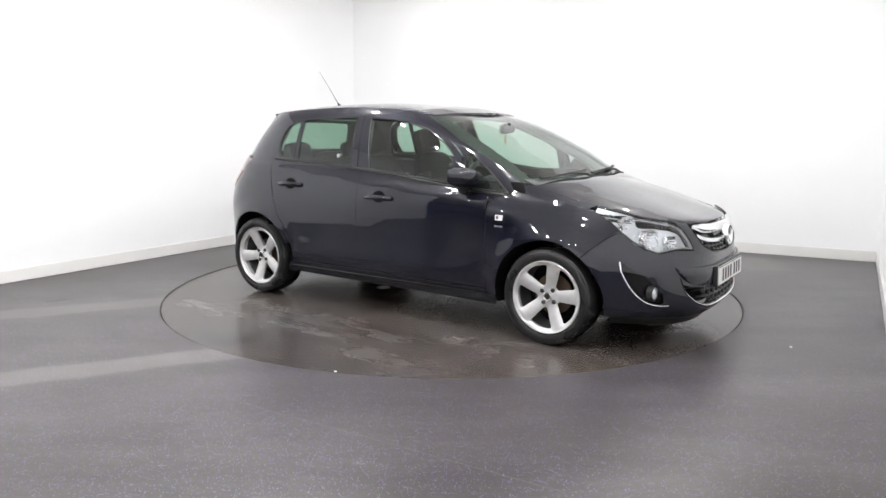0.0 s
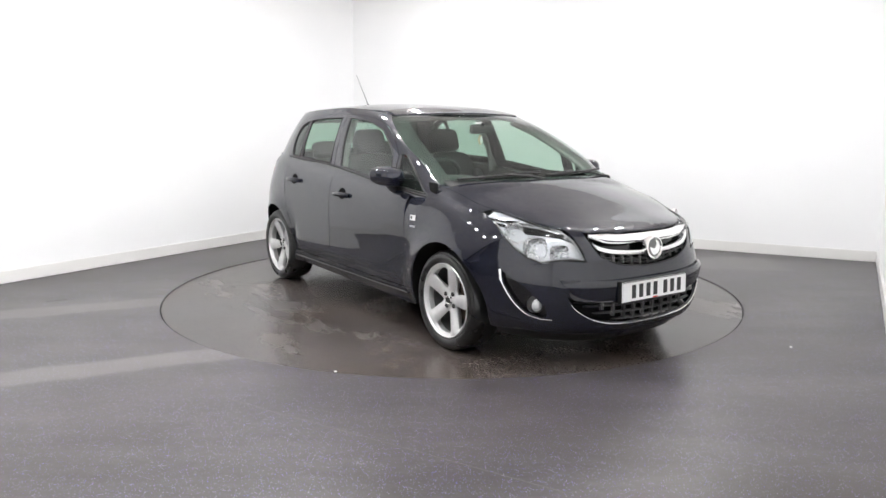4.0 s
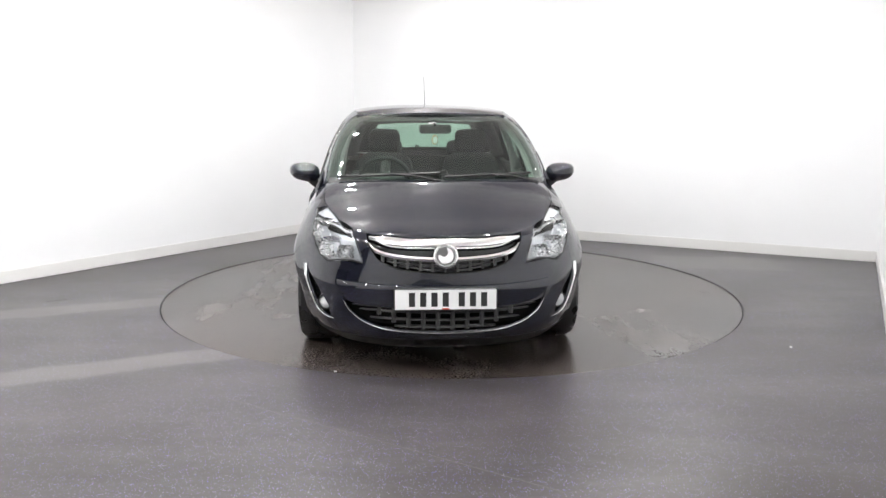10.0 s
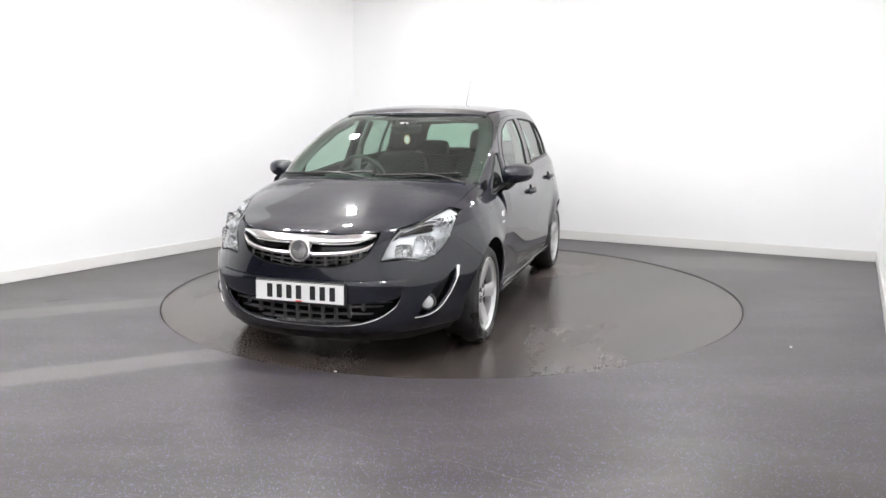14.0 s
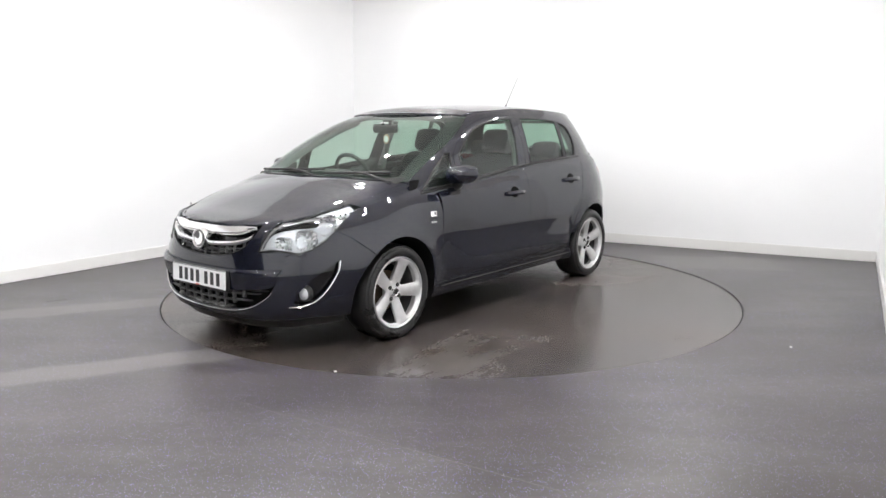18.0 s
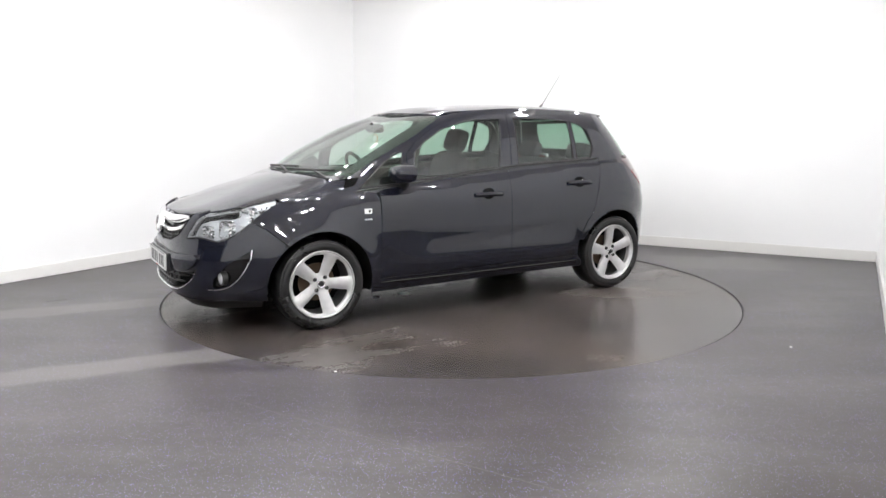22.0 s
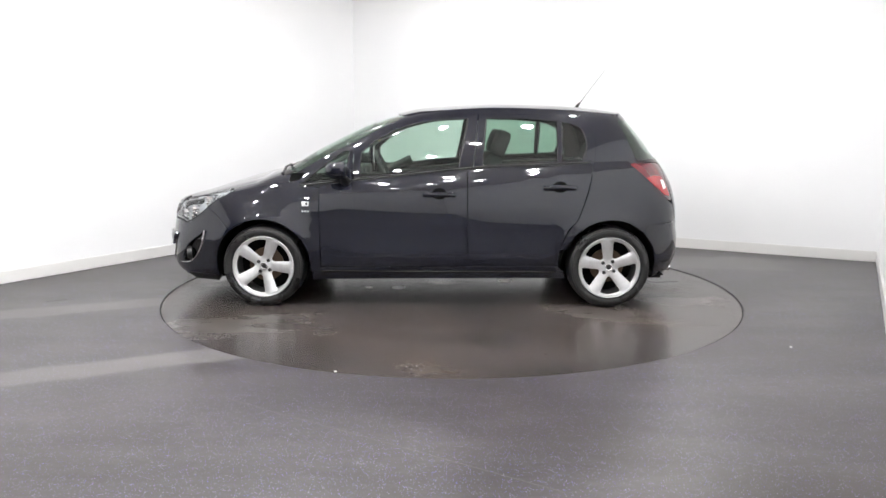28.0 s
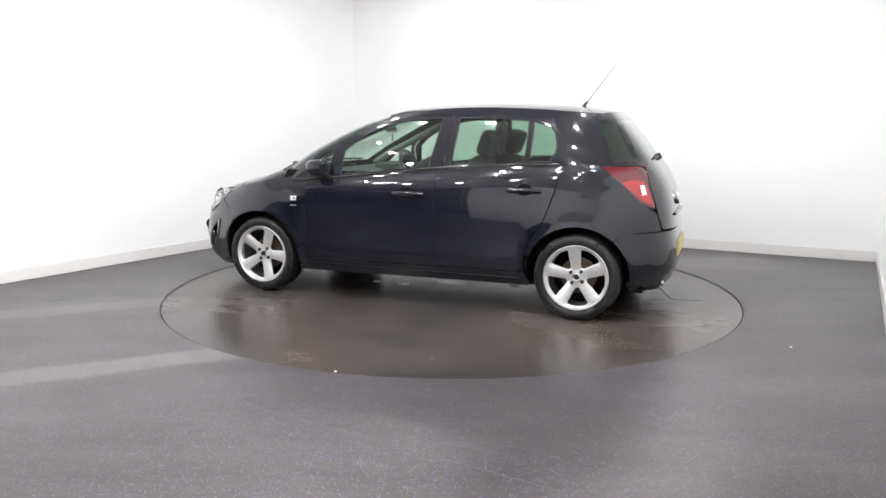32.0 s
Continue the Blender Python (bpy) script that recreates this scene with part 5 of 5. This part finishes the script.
# ---- cabin ----
def cushion(lo, hi, m=None, r=0.05):
    """A plump box: a superellipsoid."""
    lo, hi = Vector(lo), Vector(hi)
    bm = bmesh.new()
    bmesh.ops.create_uvsphere(bm, u_segments=28, v_segments=18, radius=1)
    half = (hi - lo) / 2
    for v in bm.verts:
        c = v.co
        k = (abs(c.x) ** 4.5 + abs(c.y) ** 4.5 + abs(c.z) ** 4.5) ** (-1 / 4.5)
        v.co = (lo + hi) / 2 + Vector((c.x * k * half.x, c.y * k * half.y, c.z * k * half.z))
    if m:
        bmesh.ops.transform(bm, matrix=m, verts=bm.verts)
    return bm


def front_seat(y):
    seat = fixed(part("front_seat", cushion((-0.30, y - 0.25, 0.36), (0.25, y + 0.25, 0.55), pose(0, 0, 0, 0, -4), 0.06), CLOTH, car, "charcoal cloth front seat"))
    back = Matrix.Translation((-0.24, y, 0.50)) @ pose(0, 0, 0, 0, -20)
    part("backrest", cushion((-0.07, -0.24, 0.0), (0.07, 0.24, 0.62), back, 0.065), CLOTH, seat)
    part("side_bolster", merge(cushion((-0.02, -0.27, 0.05), (0.12, -0.19, 0.45), back, 0.035), cushion((-0.02, 0.19, 0.05), (0.12, 0.27, 0.45), back, 0.035)), CLOTH, seat)
    part("headrest", cushion((-0.055, -0.13, 0.625), (0.06, 0.13, 0.82), back, 0.055), CLOTH, seat)
    part("headrest_post", merge(tube([(0.0, -0.06, 0.55), (0.0, -0.06, 0.68)], 0.007, 8), tube([(0.0, 0.06, 0.55), (0.0, 0.06, 0.68)], 0.007, 8)), CHROME, seat).data.transform(back)
    return seat


front_seat(0.36), front_seat(-0.36)
bench = fixed(part("rear_bench", cushion((-1.08, -0.62, 0.36), (-0.58, 0.62, 0.54), None, 0.05), CLOTH, car, "charcoal cloth rear bench"))
bb = Matrix.Translation((-1.06, 0, 0.48)) @ pose(0, 0, 0, 0, -20)
part("backrest", cushion((-0.06, -0.60, 0.0), (0.06, 0.60, 0.58), bb, 0.05), CLOTH, bench)
for y in (-0.34, 0.34):
    part("headrest", cushion((-0.05, y - 0.13, 0.575), (0.05, y + 0.13, 0.725), bb, 0.048), CLOTH, bench)
    part("headrest_post", merge(tube([(0, y - 0.05, 0.52), (0, y - 0.05, 0.62)], 0.006, 8), tube([(0, y + 0.05, 0.52), (0, y + 0.05, 0.62)], 0.006, 8)), CHROME, bench).data.transform(bb)
dash_line = [(1.02, 0.60), (0.62, 0.62), (0.58, 0.80), (0.62, 0.90), (0.72, 0.945), (0.98, 0.952), (1.02, 0.93)]
dash = fixed(part("dashboard", prism([(x, z) for x, z in dash_line], -0.70, 0.70, Matrix(((1, 0, 0, 0), (0, 0, 1, 0), (0, 1, 0, 0), (0, 0, 0, 1))), 0.015), DASH, car, "dark grained dashboard"))
part("instrument_hood", cushion((0.58, -0.52, 0.88), (0.78, -0.20, 0.985), None, 0.04), DASH, dash)
part("air_vent", cushion((0.575, -0.08, 0.84), (0.60, 0.08, 0.90), None, 0.01), BLACK, dash)
ws_m = Matrix.Translation((0.46, -0.34, 0.925)) @ Euler((0, radians(-66), 0)).to_matrix().to_4x4()
prof = [(0.178 + 0.015 * math.cos(a), 0.015 * math.sin(a)) for a in np.linspace(0, 2 * math.pi, 12, endpoint=False)]
steering = fixed(part("steering_wheel", lathe(prof, 48, ws_m, True), DASH, car, "dark three-spoke steering wheel"))
part("steering_hub", merge(lathe([(0.0, -0.015), (0.055, -0.01), (0.065, 0.02), (0.0, 0.04)], 24, ws_m), *[tube([ws_m @ Vector((0.05 * math.cos(a), 0.05 * math.sin(a), 0)), ws_m @ Vector((0.175 * math.cos(a), 0.175 * math.sin(a), 0))], 0.016, 8, 0.013, 0.6) for a in (math.pi / 2, -math.pi / 2, math.pi)]), DASH, steering)
part("steering_column", tube([ws_m @ Vector((0, 0, 0.03)), ws_m @ Vector((0, 0, 0.25))], 0.035, 12), DASH, steering)
mirror_m = pose(0.485, 0.02, 1.288, 0, 8, 6)
rear_view = fixed(part("rear_view_mirror", box((-0.012, -0.115, -0.032), (0.018, 0.115, 0.032), 0.012, mirror_m, 3), BLACK, car, "dark interior mirror with a hanging air freshener"))
part("mirror_glass", box((-0.0145, -0.105, -0.026), (-0.0125, 0.105, 0.026), 0, mirror_m), CHROME, rear_view)
part("mirror_stem", tube([(0.50, 0.02, 1.31), (0.51, 0.01, 1.325)], 0.012, 8), BLACK, rear_view)
part("sensor_pod", cushion((0.455, -0.03, 1.322), (0.50, 0.03, 1.336), None, 0.01), WHITELENS, rear_view)
part("freshener_string", tube([(0.475, 0.018, 1.27), (0.475, 0.018, 1.24)], 0.0015, 5), INK, rear_view)
part("air_freshener", lathe([(0.0, -0.008), (0.7, -0.008), (1.0, 0.0), (0.7, 0.008), (0.0, 0.008)], 20, pose(0.475, 0.018, 1.212, 0, 90, 20) @ Matrix.Diagonal((0.036, 0.025, 1, 1))), mat("pale card with brown edge", (0.55, 0.36, 0.22), 0.6), rear_view, "oval pale air freshener")
part("freshener_card", lathe([(0.0, -0.0095), (0.72, -0.009), (0.75, 0.009), (0.0, 0.0095)], 20, pose(0.475, 0.018, 1.211, 0, 90, 20) @ Matrix.Diagonal((0.034, 0.023, 1, 1))), PLATE, rear_view)


lining = Field(lambda x, y: roof_height(x, y) - 0.03)
lx = np.linspace(0.19, -1.25, 14)
lin_side = [(x, roof_edge(x)[0] - 0.05) for x in lx]
fixed(sheet("roof_lining", lining, lin_side + [(x, -y) for x, y in lin_side[::-1]], LINING, car, "pale grey roof lining", step=0.08, gap=0, depth=0.01))
for flip in (1, -1):
    card = [(0.80, 0.30)] + belt(0.80, -1.10, 8, 0.01) + [(-0.92, 0.45), (-0.88, 0.30)]
    fixed(sheet("door_card", BODY, on_side(BODY, card), DASH, car, "dark inner door trim", step=0.08, lift=-0.055, gap=0.01, depth=0.03, flip=flip))
    pts = [CABIN.at(*CABIN.side(x, z), -0.062) * Vector((1, flip, 1)) for x, z in ((-0.26, 0.95), (-0.285, 1.2), (-0.30, 1.375))]
    fixed(part("pillar_trim", tube(pts, 0.05, 10, 0.04, 0.5), PILLAR, car, "grey pillar trim"))
    pts = [CABIN.at(*CABIN.face(y, z), -0.05) * Vector((1, flip, 1)) for y, z in [(0.70, 1.0)] + [(a - 0.005, b) for a, b in WS_EDGE[1:]]]
    fixed(part("pillar_trim", tube(pts, 0.050, 10, 0.042, 0.6), PILLAR, car, "grey pillar trim"))
    pts = [CABIN.at(*CABIN.side(x, z), -0.065) * Vector((1, flip, 1)) for x, z in ((-1.22, 1.06), (-1.19, 1.2), (-1.13, 1.36))]
    fixed(part("pillar_trim", tube(pts, 0.085, 10, 0.06, 0.45), DASH, car, "dark pillar trim"))


# ---- what moves: the turntable turns steadily, and the car on it ----
def motions():
    rows = [(float(t), pose(0, 0, -0.005, 0, 0, -34.071 - 5.2046 * t)) for t in range(33)]
    walk(turntable, rows)
    walk(car, rows)


motions()
